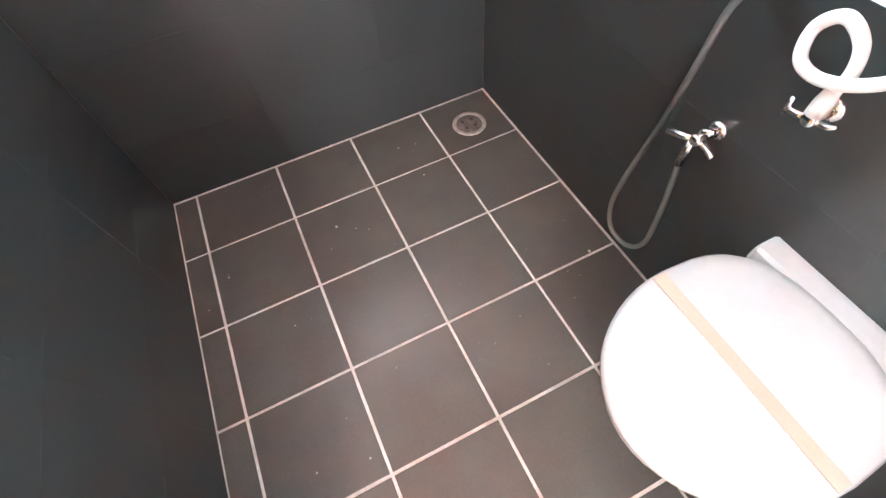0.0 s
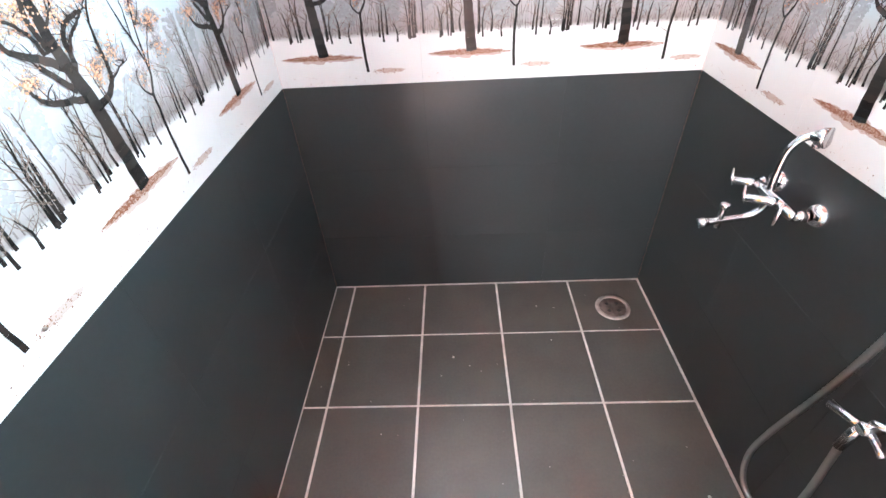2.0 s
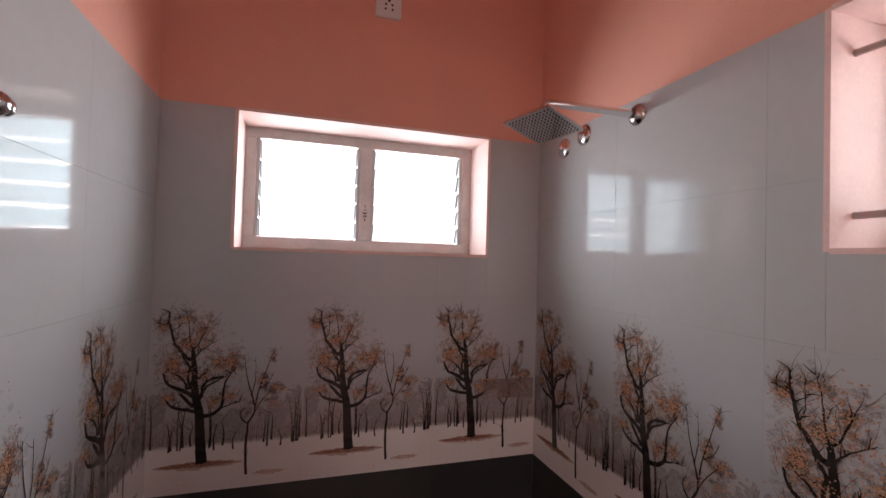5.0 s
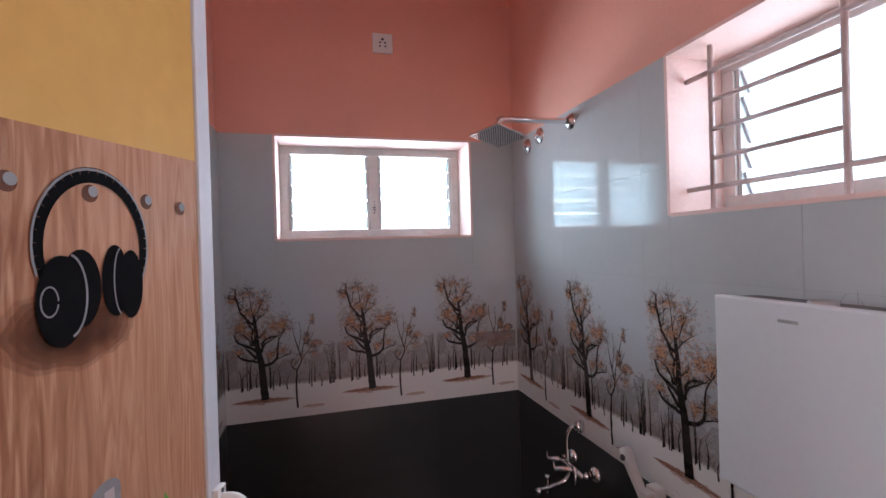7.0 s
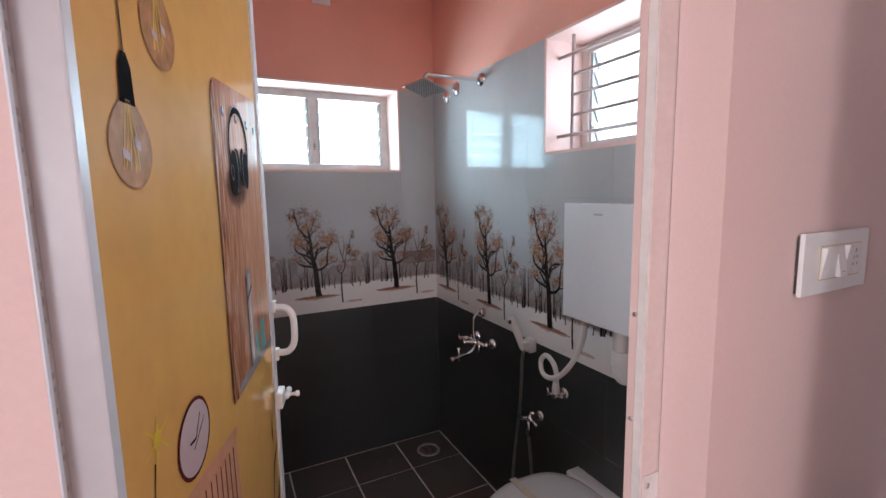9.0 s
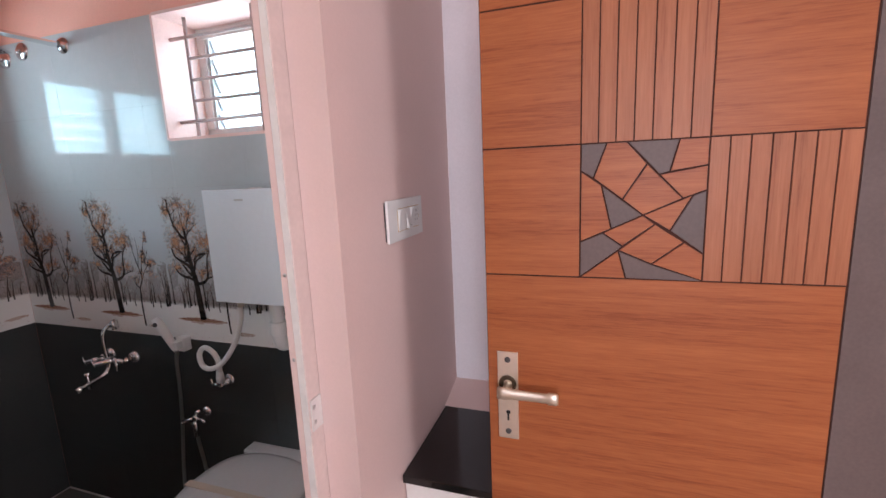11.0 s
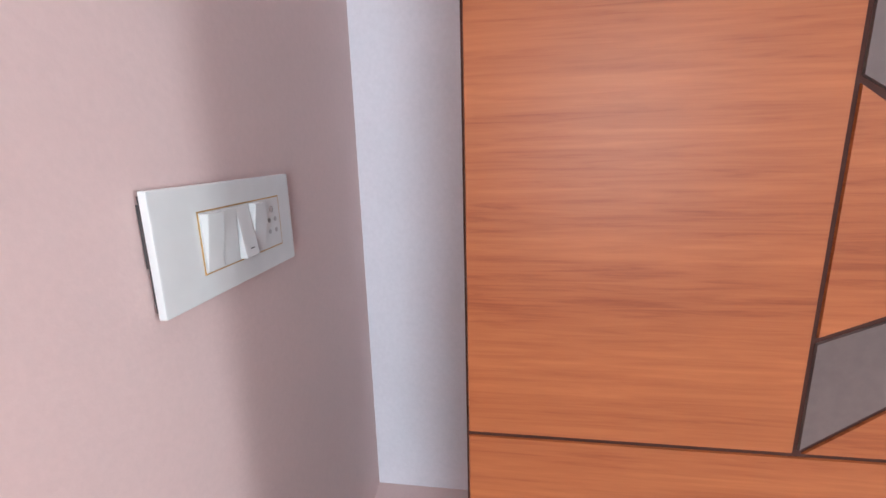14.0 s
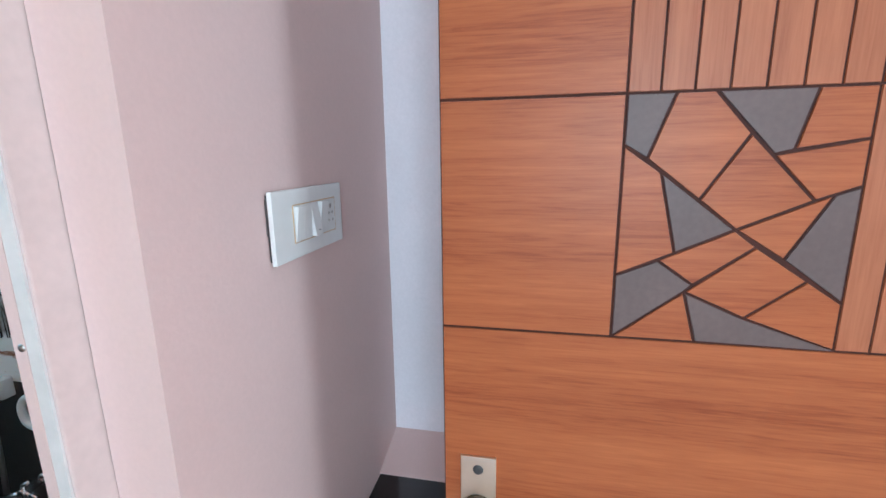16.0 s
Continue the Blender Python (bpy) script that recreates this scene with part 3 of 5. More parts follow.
# ---- the bathroom's painted door leaf ----
HINGE, FREE = Vector((0.0765, 0.0885, 0)), Vector((0.2475, 0.698, 0))
LEAF_LEN = (FREE - HINGE).length
along = (FREE - HINGE).normalized()
leaf_turn = math.degrees(math.atan2(along.y, along.x))
door = thing("bathroom_door", "open white-edged bathroom door printed ochre yellow with household pictures", "door", HINGE)
door.rotation_euler = (0, 0, radians(leaf_turn))
LW = LEAF_LEN
part("leaf", box((-0.022, 0.003, 0.012), (LW - 0.028, 0.029, 2.0), 0.001), YELLOW, door, "ochre yellow printed leaf")
part("edge_strip", box((LW - 0.0275, -0.0005, 0.010), (LW + 0.002, 0.032, 2.002), 0.002), PVC, door, "white plastic edge strip")
part("edge_strip", box((-0.022, 0.0005, 2.0005), (LW - 0.028, 0.031, 2.02), 0.001), PVC, door, "white plastic edge strip")


def flat(polys, y=0.0022, off=(0, 0)):
    """Thin printed shapes on the leaf: polygons in (along, height)."""
    bm = bmesh.new()
    for poly in polys:
        vs = [bm.verts.new((u + off[0], y, z + off[1])) for u, z in poly]
        f = bm.faces.new(vs)
        f.normal_update()
        if f.normal.y > 0:
            f.normal_flip()
    return bm


def ring(cu, cz, ru, rz, n=28, a0=0.0, a1=360.0):
    return [(cu + ru * math.cos(radians(a0 + (a1 - a0) * k / (n if a1 - a0 >= 360 else n - 1))), cz + rz * math.sin(radians(a0 + (a1 - a0) * k / (n if a1 - a0 >= 360 else n - 1)))) for k in range(n)]


def ribbon(points, width):
    """A printed stroke along points, as quads."""
    out = []
    w = width if isinstance(width, (list, tuple)) else [width] * len(points)
    for i, ((a, b), (c, d)) in enumerate(zip(points, points[1:])):
        l = math.hypot(c - a, d - b) or 1
        nu, nz = -(d - b) / l / 2, (c - a) / l / 2
        out.append([(a - nu * w[i], b - nz * w[i]), (c - nu * w[i + 1], d - nz * w[i + 1]), (c + nu * w[i + 1], d + nz * w[i + 1]), (a + nu * w[i], b + nz * w[i])])
    return out


def picture(name, polys, m, layer, label="", off=(0, 0)):
    return part(name, flat(polys, 0.0025 - 0.0004 * layer, off), m, door, label)


BW = LW - 0.03
arc = [(0.330 - 0.028 * math.sin(radians(a)), 1.606 + 0.030 * math.cos(radians(a))) for a in range(0, 91, 10)]
board = arc + [(0.2985, 1.15), (0.304, 1.135), (BW, 1.135), (BW, 1.654)]
picture("printed_board", [board], BOARD, 0, "picture of a brown wooden board")
picture("printed_board_edge", ribbon([(p[0] + 0.003, p[1] - 0.002) for p in arc[3:]] + [(0.3035, 1.60 - 0.02 * k) for k in range(24)], [0.004] * 7 + [0.004 + 0.006 * abs(math.sin(k * 1.7) * math.cos(k * 0.6)) for k in range(24)]), SHADE_PRINT, 1, "darker worn edge of the pictured board")
for grow, m, layer in ((1.1, DUSK_PRINT, 0.3), (0.98, DUSK_PRINT, 0.5), (0.86, DUSK_PRINT, 0.7), (0.74, DUSK_PRINT, 0.9), (0.6, DUSK_PRINT, 1.1)):
    wob = random.Random(5)
    picture("printed_shadow", [[(0.410 + grow * 0.066 * math.cos(a) * wob.uniform(0.94, 1.05), 1.476 + grow * 0.034 * math.sin(a) * wob.uniform(0.92, 1.06)) for a in [2 * math.pi * k / 40 for k in range(40)]]], m, layer, off=(0.004, 0))
band = ring(0.428, 1.545, 0.060, 0.064, 28, -38, 205)
picture("printed_headband", ribbon(band, [0.008 + 0.006 * math.sin(math.pi * k / 27) for k in range(28)]), SOOT_PRINT, 2, "picture of black headphones", off=(0.012, 0))
picture("printed_headband_trim", ribbon(ring(0.428, 1.545, 0.0655, 0.069, 24, -30, 200), 0.0022), GREY_PRINT, 3, off=(0.012, 0))
picture("printed_ear_cushion", [ring(0.408, 1.508, 0.022, 0.034), ring(0.448, 1.512, 0.017, 0.034)], SOOT_PRINT, 3, off=(0.012, 0))
picture("printed_ear_cup", [ring(0.388, 1.499, 0.024, 0.038), ring(0.468, 1.507, 0.017, 0.034)], SOOT_PRINT, 4, off=(0.012, 0))
picture("printed_cup_trim", ribbon(ring(0.394, 1.503, 0.019, 0.035, 16, -80, 80), 0.0022) + ribbon(ring(0.376, 1.500, 0.008, 0.012), 0.0015) + ribbon(ring(0.455, 1.511, 0.010, 0.032, 14, 100, 260), 0.0018), GREY_PRINT, 5, off=(0.012, 0))
picture("printed_peg", [ring(u, z, 0.009, 0.008, 14) for u, z in ((0.345, 1.592), (0.421, 1.592), (0.495, 1.592), (0.555, 1.590))], SHADE_PRINT, 2, off=(0.012, 0))
picture("printed_peg_head", [ring(u + 0.003, z + 0.002, 0.0055, 0.005, 14) for u, z in ((0.345, 1.592), (0.421, 1.592), (0.495, 1.592), (0.555, 1.590))], GREY_PRINT, 3, off=(0.012, 0))
picture("printed_bottle", [ring(0.440, 1.318, 0.018, 0.012, 18), [(0.422, 1.318), (0.422, 1.15), (0.458, 1.15), (0.458, 1.318)]], GREY_PRINT, 2, "picture of a grey bottle")
picture("printed_bottle_band", [[(0.422, 1.268), (0.458, 1.292), (0.458, 1.300), (0.422, 1.276)]], DARK_PRINT, 3)
picture("printed_bottle_shine", ribbon([(0.444, 1.32), (0.444, 1.155)], 0.012), PALE_PRINT, 2.5)
picture("printed_bottle_side", ribbon([(0.4245, 1.318), (0.4245, 1.152)], 0.005), SHADE_PRINT, 2.5)
picture("printed_cup", [[(0.466, 1.15), (0.492, 1.15), (0.490, 1.20), (0.468, 1.20)], [(0.505, 1.15), (0.545, 1.15), (0.54, 1.215), (0.51, 1.215)]], TEAL_PRINT, 2, "picture of teal cups")
picture("printed_pencil", ribbon([(0.52, 1.21), (0.515, 1.255)], 0.003) + ribbon([(0.53, 1.21), (0.533, 1.262)], 0.003), PEACH_PRINT, 1)
picture("printed_leaf", [[(0.515, 1.235), (0.522, 1.275), (0.53, 1.262)]], mat("green_print", (0.16, 0.4, 0.08), 0.13), 2)
picture("printed_shelf", [[(0.335, 1.139), (BW, 1.139), (BW, 1.153), (0.345, 1.153)]], GREY_PRINT, 3, "picture of a pale shelf edge")
for cu, cz, r in ((0.058, 1.515, 0.040), (0.142, 1.645, 0.042)):
    cz -= 0.006
    outline = []
    for k in range(56):
        c, sn = math.cos(2 * math.pi * k / 56), math.sin(2 * math.pi * k / 56)
        outline.append((cu + r * c * (1.0 - 0.66 * max(0.0, sn) ** 1.6), cz + r * sn * (1.25 if sn > 0 else 1.0)))
    picture("printed_bulb", [outline], AMBER_PRINT, 1, "picture of an amber filament bulb")
    picture("printed_bulb_rim", ribbon(outline + outline[:1], 0.0026), DUSK_PRINT, 1.4)
    picture("printed_glint", [[(cu - 0.018, cz - 0.004), (cu - 0.006, cz - 0.008), (cu - 0.006, cz - 0.016), (cu - 0.018, cz - 0.012)], [(cu + 0.006, cz + 0.008), (cu + 0.016, cz + 0.004), (cu + 0.016, cz - 0.005), (cu + 0.006, cz - 0.001)]], PALE_PRINT, 2.6)
    strand = random.Random(int(cu * 1000))
    for m, layer, w in ((GLOW_PRINT, 1.6, 0.0030), (FILAMENT_PRINT, 2, 0.0014)):
        picture("printed_filament", sum((ribbon([(cu + a * 0.004, cz + 0.040), (cu + a * 0.010 + strand.uniform(-0.004, 0.004), cz + 0.012), (cu + a * 0.017 + strand.uniform(-0.004, 0.004), cz - 0.020 - strand.uniform(0, 0.006))], w) for a in (-1.0, -0.6, -0.25, 0.1, 0.45, 0.8)), []), m, layer)
    picture("printed_socket", [[(cu - 0.014, cz + 0.036), (cu + 0.014, cz + 0.036), (cu + 0.0115, cz + 0.070), (cu + 0.005, cz + 0.082), (cu - 0.005, cz + 0.082), (cu - 0.0115, cz + 0.070)]], SOOT_PRINT, 2)
    picture("printed_cable", ribbon([(cu, cz + 0.078), (cu - 0.002, 2.0)], 0.003), DARK_PRINT, 2)
picture("printed_clock_rim", [ring(0.140, 1.176, 0.052, 0.047)], MAROON_PRINT, 1)
picture("printed_clock", [ring(0.140, 1.176, 0.047, 0.0425)], PALE_PRINT, 2, "picture of a round wall clock with a maroon rim")
picture("printed_clock_hands", ribbon([(0.140, 1.174), (0.158, 1.199)], 0.002) + ribbon([(0.133, 1.164), (0.172, 1.188)], 0.0015) + ribbon([(0.140, 1.174), (0.122, 1.176)], 0.003), DARK_PRINT, 3)
picture("printed_flower", [[(0.048 + 0.006 * math.cos(a), 1.226 + 0.006 * math.sin(a)), (0.048 + 0.031 * math.cos(a + 0.35), 1.226 + 0.033 * math.sin(a + 0.35)), (0.048 + 0.006 * math.cos(a + 0.8), 1.226 + 0.006 * math.sin(a + 0.8))] for a in [k * math.pi / 3 for k in range(6)]] + [ring(0.048, 1.226, 0.009, 0.009, 12)], LEMON_PRINT, 1, "picture of a yellow daffodil")
picture("printed_stem", ribbon([(0.04, 1.205), (0.028, 1.15), (0.022, 1.09)], 0.0025) + ribbon([(0.028, 1.15), (0.048, 1.12)], 0.003) + ribbon([(0.024, 1.12), (0.008, 1.135)], 0.004), GREEN_PRINT, 1)
picture("printed_cat_tail", ribbon([(0.066, 1.115), (0.072, 1.10), (0.06, 1.07), (0.05, 1.05)], 0.014), PALE_PRINT, 1)
picture("printed_chair_rail", [[(0.09, 1.105), (0.285, 1.082), (0.305, 1.095), (0.30, 1.104), (0.10, 1.125)]], PEACH_PRINT, 3, "picture of a peach wooden chair rail")
picture("printed_chair_back", [[(0.10, 0.72), (0.315, 0.70), (0.295, 1.085), (0.10, 1.108)]], PEACH_PRINT, 2)
picture("printed_chair_gap", sum((ribbon([(0.115 + 0.02 * k, 1.10 - 0.0022 * k), (0.118 + 0.0205 * k, 0.75)], 0.003) for k in range(9)), []), MAROON_PRINT, 3)
picture("printed_plant_leaf", sum((ribbon(p, w) for p, w in (([(0.56, 0.99), (0.55, 0.955), (0.552, 0.93)], [0.002, 0.01, 0.002]), ([(BW - 0.004, 0.91), (0.55, 0.88), (0.525, 0.80)], [0.003, 0.012, 0.002]), ([(BW - 0.006, 0.82), (0.56, 0.76), (0.555, 0.66)], [0.01, 0.03, 0.02]))), []), GREEN_PRINT, 1)
# pull handle and latch
hz0, hz1, hu = 1.095, 1.222, LW - 0.012
handle = part("pull_handle", tube(curve_points([(hu, -0.001, hz0 + 0.012), (hu, -0.028, hz0 + 0.012), (hu, -0.043, hz0 + 0.03), (hu, -0.046, (hz0 + hz1) / 2), (hu, -0.043, hz1 - 0.03), (hu, -0.028, hz1 - 0.012), (hu, -0.001, hz1 - 0.012)], 5), 0.0075, 12), WHITE, door, "white plastic bow handle")
for z in (hz0 + 0.008, hz1 - 0.008):
    part("handle_foot", box((hu - 0.011, -0.010, z - 0.013), (hu + 0.011, -0.001, z + 0.013), 0.003), WHITE, handle)
    part("screw", lathe([(0.003, 0), (0.003, 0.0008), (0, 0.001)], (0, -1, 0), (hu, -0.0102, z + (0.008 if z > 1.15 else -0.008)), 10), TANK_SIDE, handle)
latch = part("latch_bolt", box((hu - 0.034, -0.016, 0.986), (hu + 0.012, -0.001, 1.022), 0.003), WHITE, door, "white plastic sliding latch")
part("latch_slide", tube([(hu - 0.01, -0.021, 1.004), (hu + 0.03, -0.021, 1.004)], 0.007, 12), WHITE, latch)
part("latch_knob", lathe([(0.004, 0), (0.004, 0.012), (0.007, 0.016), (0.006, 0.022), (0, 0.023)], (0, -1, 0), (hu + 0.002, -0.026, 1.004), 14), WHITE, latch)
for z in (0.35, 1.0, 1.75):
    part("hinge", tube([(-0.020, 0.036, z - 0.045), (-0.020, 0.036, z + 0.045)], 0.006, 10), STEEL, door)


# ---- the wooden door standing open in the hall ----
DX, DY0, DYW, DY1, DTOP = 0.905, -0.234, -0.830, -0.945, 2.06
wood_door = thing("wooden_door", "orange teak laminate door with geometric inlay, standing open before the niche", "door", (DX, DY1, 0.0))
OFF = Matrix.Translation((-DX, -DY1, 0))


def on_door(b):
    b.transform(OFF)
    return b


part("core", on_door(box((DX + 0.0015, DY1, 0.012), (DX + 0.034, DY0, DTOP), 0.001)), GROOVE, wood_door, "dark brown door core showing in the grooves")


def inset(poly, g):
    """The polygon with every side moved inwards by g."""
    area = sum(a[0] * b[1] - b[0] * a[1] for a, b in zip(poly, poly[1:] + poly[:1]))
    p = poly if area > 0 else poly[::-1]
    n = len(p)
    out = []
    for i in range(n):
        a, b, c = Vector(p[i - 1]), Vector(p[i]), Vector(p[(i + 1) % n])
        d1, d2 = (b - a).normalized(), (c - b).normalized()
        n1, n2 = Vector((-d1.y, d1.x)), Vector((-d2.y, d2.x))
        k = 1 + n1.dot(n2)
        out.append(b + (n1 + n2) * (g / max(k, 0.25)))
    return out


def panel(poly, m, name="panel", gap=0.0013, label=""):
    """A raised flat piece on the door's face: a polygon in (y, z), 1.6 mm thick with a chamfered rim."""
    bm = bmesh.new()
    face = inset(inset(poly, gap), 0.0005)
    base = inset(poly, gap)
    top = [bm.verts.new((DX, v[0], v[1])) for v in face]
    low = [bm.verts.new((DX + 0.0017, v[0], v[1])) for v in base]
    bm.faces.new(top)
    for i in range(len(top)):
        j = (i + 1) % len(top)
        bm.faces.new((top[i], top[j], low[j], low[i]))
    bmesh.ops.recalc_face_normals(bm, faces=bm.faces)
    if bm.faces[:] and max(bm.faces, key=lambda f: f.calc_area()).normal.x > 0:
        bmesh.ops.reverse_faces(bm, faces=bm.faces)
    return part(name, on_door(bm), m, wood_door, label)


def rect(ya, za, yb, zb):
    return [(ya, za), (yb, za), (yb, zb), (ya, zb)]


Y1, Y2, Z1, Z2, Z3 = -0.418, -0.624, 1.240, 1.488, 1.736
panel(rect(DY0, 0.012, DYW, Z1), WOOD, label="plain lower panel")
panel(rect(DY0, Z1, Y1, Z2), WOOD)
panel(rect(DY0, Z2, Y1, Z3), WOOD)
panel(rect(Y2, Z2, DYW, Z3), WOOD)
panel(rect(DY0, Z3, DYW, DTOP), WOOD)
panel(rect(DYW, 0.012, DY1, DTOP), GREY_LAM, "border", label="dark grey laminate border")
for k in range(7):
    a = (Y2 - Y1) / 7
    panel(rect(Y1 + a * k, Z2, Y1 + a * (k + 1), Z3), WOOD_V, "slat", 0.0009)
    a = (DYW - Y2) / 7
    panel(rect(Y2 + a * k, Z1, Y2 + a * (k + 1), Z2), WOOD_V, "slat", 0.0009)
P = dict(tl=(0, 0), A=(0.215, 0), B=(0.107, 0.25), C=(0, 0.195), D=(0.375, 0), E=(0.78, 0), F=(0.715, 0.222), G=(0.635, 0.238), H=(0.54, 0.158),
         I=(0.35, 0.41), J=(0.52, 0.525), K=(0.825, 0.41), L=(1, 0.185), M=(1, 0.355), N=(0.90, 0.385), O=(0.175, 0.30), Q=(0, 0.725), R=(0.19, 0.655),
         p=(0.265, 0.625), S=(0.36, 0.755), T=(0.62, 0.59), U=(0.735, 0.64), V=(1, 0.805), W=(0.85, 0.72), X=(0.60, 0.885), Y=(0.325, 0.785), Z=(0.395, 1), bl=(0, 1), br=(1, 1), tr=(1, 0))
for names, grey in (("tl A B C", 1), ("A D H I B", 0), ("D E F G", 1), ("E tr L F", 0), ("G L M K", 0), ("H K J I", 0), ("C O p Q", 0), ("O J p", 1), ("J N U", 0),
                    ("N M V U", 1), ("R J T S", 0), ("Q R S Y bl", 1), ("T W X Y", 0), ("W V br X", 0), ("Y X br Z", 1), ("Y Z bl", 0)):
    poly = [(Y1 + (Y2 - Y1) * P[n][0], Z2 + (Z1 - Z2) * P[n][1]) for n in names.split()]
    panel(poly, GREY_LAM if grey else WOOD, "inlay_piece", 0.0013, "grey inlay piece" if grey else "")
# lever handle on its back plate
lever_set = part("handle_plate", on_door(box((DX - 0.004, -0.298, 0.880), (DX - 0.0002, -0.255, 1.076), 0.0012)), BRASS, wood_door, "champagne metal back plate")
for z in (0.897, 1.059):
    part("screw", on_door(lathe([(0.0065, 0), (0.006, 0.0012), (0.002, 0.0016), (0, 0.0010)], (-1, 0, 0), (DX - 0.004, -0.2765, z), 14)), TANK_SIDE, lever_set)
part("keyhole", on_door(lathe([(0.0045, 0), (0.0045, 0.0006), (0, 0.0006)], (-1, 0, 0), (DX - 0.004, -0.2765, 0.941), 14)), DARK_PRINT, lever_set)
part("keyhole_slot", on_door(box((DX - 0.0046, -0.2785, 0.922), (DX - 0.004, -0.2745, 0.940))), DARK_PRINT, lever_set)
# rose in dark brown, the hollow's shade put into its colour
part("rose", on_door(lathe([(0.0185, 0), (0.0185, 0.003), (0.0165, 0.0035), (0.0155, 0.001), (0.009, 0.001)], (-1, 0, 0), (DX - 0.004, -0.2765, 1.006), 24)), mat("dark_hollow_metal", (0.10, 0.075, 0.05), 0.4, 0.8), lever_set, "metal rose coloured dark for the shaded hollow behind the lever")
part("spindle", on_door(lathe([(0.0095, 0), (0.0095, 0.034), (0.008, 0.037), (0, 0.037)], (-1, 0, 0), (DX - 0.004, -0.2765, 1.000), 18)), BRASS, lever_set)
bm = bmesh.new()
ends = []
for y, w, h, dx in ((-0.261, 0.010, 0.013, 0.036), (-0.272, 0.010, 0.0145, 0.036), (-0.29, 0.009, 0.0115, 0.036), (-0.34, 0.008, 0.0105, 0.036), (-0.360, 0.008, 0.011, 0.036), (-0.364, 0.010, 0.0135, 0.036), (-0.378, 0.010, 0.0135, 0.036), (-0.382, 0.007, 0.010, 0.036)):
    ends.append([bm.verts.new((DX - dx + w * 0.7 * math.cos(a), y, 1.000 + h * math.sin(a))) for a in [2 * math.pi * k / 12 for k in range(12)]])
for a, c in zip(ends, ends[1:]):
    for k in range(12):
        bm.faces.new((a[k], a[(k + 1) % 12], c[(k + 1) % 12], c[k]))
bm.faces.new(ends[0]), bm.faces.new(ends[-1])
bmesh.ops.recalc_face_normals(bm, faces=bm.faces)
part("lever", on_door(smooth(bm)), BRASS, lever_set, "champagne metal lever")
for z in (0.3, 1.05, 1.8):
    part("hinge", on_door(tube([(DX + 0.034, DY1 - 0.006, z - 0.05), (DX + 0.034, DY1 - 0.006, z + 0.05)], 0.007, 10)), STEEL, wood_door)

# ---- switch board ----
switch = thing("switch_board", "white modular switch plate with gold trim, loose at one end", "switch", (1.038, 0.008, 1.340))
SX0, SX1, SZ0, SZ1 = 0.943 - 1.038, 1.148 - 1.038, 1.291 - 1.340, 1.389 - 1.340
part("back_box", box((SX0 + 0.004, -0.006, SZ0 + 0.004), (SX1 - 0.004, -0.0005, SZ1 - 0.004), 0.001), TANK_SIDE, switch, "dark box edge behind the plate")
# solid dark strip paints the shade under the plate's lifted end
part("gap", box((SX0 + 0.0016, -0.0054, SZ0 + 0.040), (SX0 + 0.006, -0.0012, SZ1 - 0.010), 0.0003), TANK_SIDE, switch, "dark strip for the shade in the gap behind the lifted plate")
part("plate", box((SX0, -0.0125, SZ0), (SX1, -0.0055, SZ1), 0.0015), WHITE, switch, "glossy white plate")
ix0, ix1, iz0, iz1 = SX0 + 0.049, SX1 - 0.028, SZ0 + 0.023, SZ1 - 0.023
for lo, hi in (((ix0 - 0.0012, iz0 - 0.0012), (ix1 + 0.0012, iz0)), ((ix0 - 0.0012, iz1), (ix1 + 0.0012, iz1 + 0.0012)), ((ix0 - 0.0012, iz0), (ix0, iz1)), ((ix1, iz0), (ix1 + 0.0012, iz1))):
    part("gold_trim", box((lo[0], -0.0132, lo[1]), (hi[0], -0.0124, hi[1])), mat("gold_trim_paint", (0.55, 0.34, 0.12), 0.35, 0.6) if "gold_trim_paint" not in bpy.data.materials else bpy.data.materials["gold_trim_paint"], switch)
part("module_base", box((ix0, -0.0135, iz0), (ix1, -0.0123, iz1), 0.0003), WHITE, switch)
w = (ix1 - ix0 - 0.034) / 4
for k in range(4):
    up = k == 2
    bm = bmesh.new()
    a, c = ix0 + 0.0012 + w * k, ix0 - 0.0006 + w * (k + 1)
    t0, t1 = (-0.0215, -0.0142) if up else (-0.0142, -0.0215 + (0.0045 if k == 1 else 0.0))
    vs = [bm.verts.new(p) for p in ((a, -0.0134, iz0 + 0.001), (c, -0.0134, iz0 + 0.001), (c, t0, iz0 + 0.001), (a, t0, iz0 + 0.001), (a, -0.0134, iz1 - 0.001), (c, -0.0134, iz1 - 0.001), (c, t1, iz1 - 0.001), (a, t1, iz1 - 0.001))]
    for f in ((0, 1, 2, 3), (4, 7, 6, 5), (0, 4, 5, 1), (3, 2, 6, 7), (0, 3, 7, 4), (1, 5, 6, 2)):
        bm.faces.new([vs[i] for i in f])
    bmesh.ops.recalc_face_normals(bm, faces=bm.faces)
    bmesh.ops.bevel(bm, geom=bm.edges[:], offset=0.0006, segments=1, affect="EDGES")
    rocker = part("rocker", bm, WHITE, switch)
    if up:
        part("mark", box((a + w * 0.35, -0.0206, iz0 + 0.009), (a + w * 0.65, -0.0188, iz0 + 0.0098)), TANK_SIDE, rocker)
cx, cz = ix1 - 0.016, (iz0 + iz1) / 2
for u, v, r in ((0, 0.014, 0.0036), (-0.006, 0.003, 0.0026), (0.006, 0.003, 0.0026), (-0.0065, -0.009, 0.0026), (0.0065, -0.009, 0.0026)):
    part("socket_hole", lathe([(r, 0), (r, 0.0004), (0, 0.0004)], (0, -1, 0), (cx + u, -0.0136, cz + v), 14), FILM, switch)

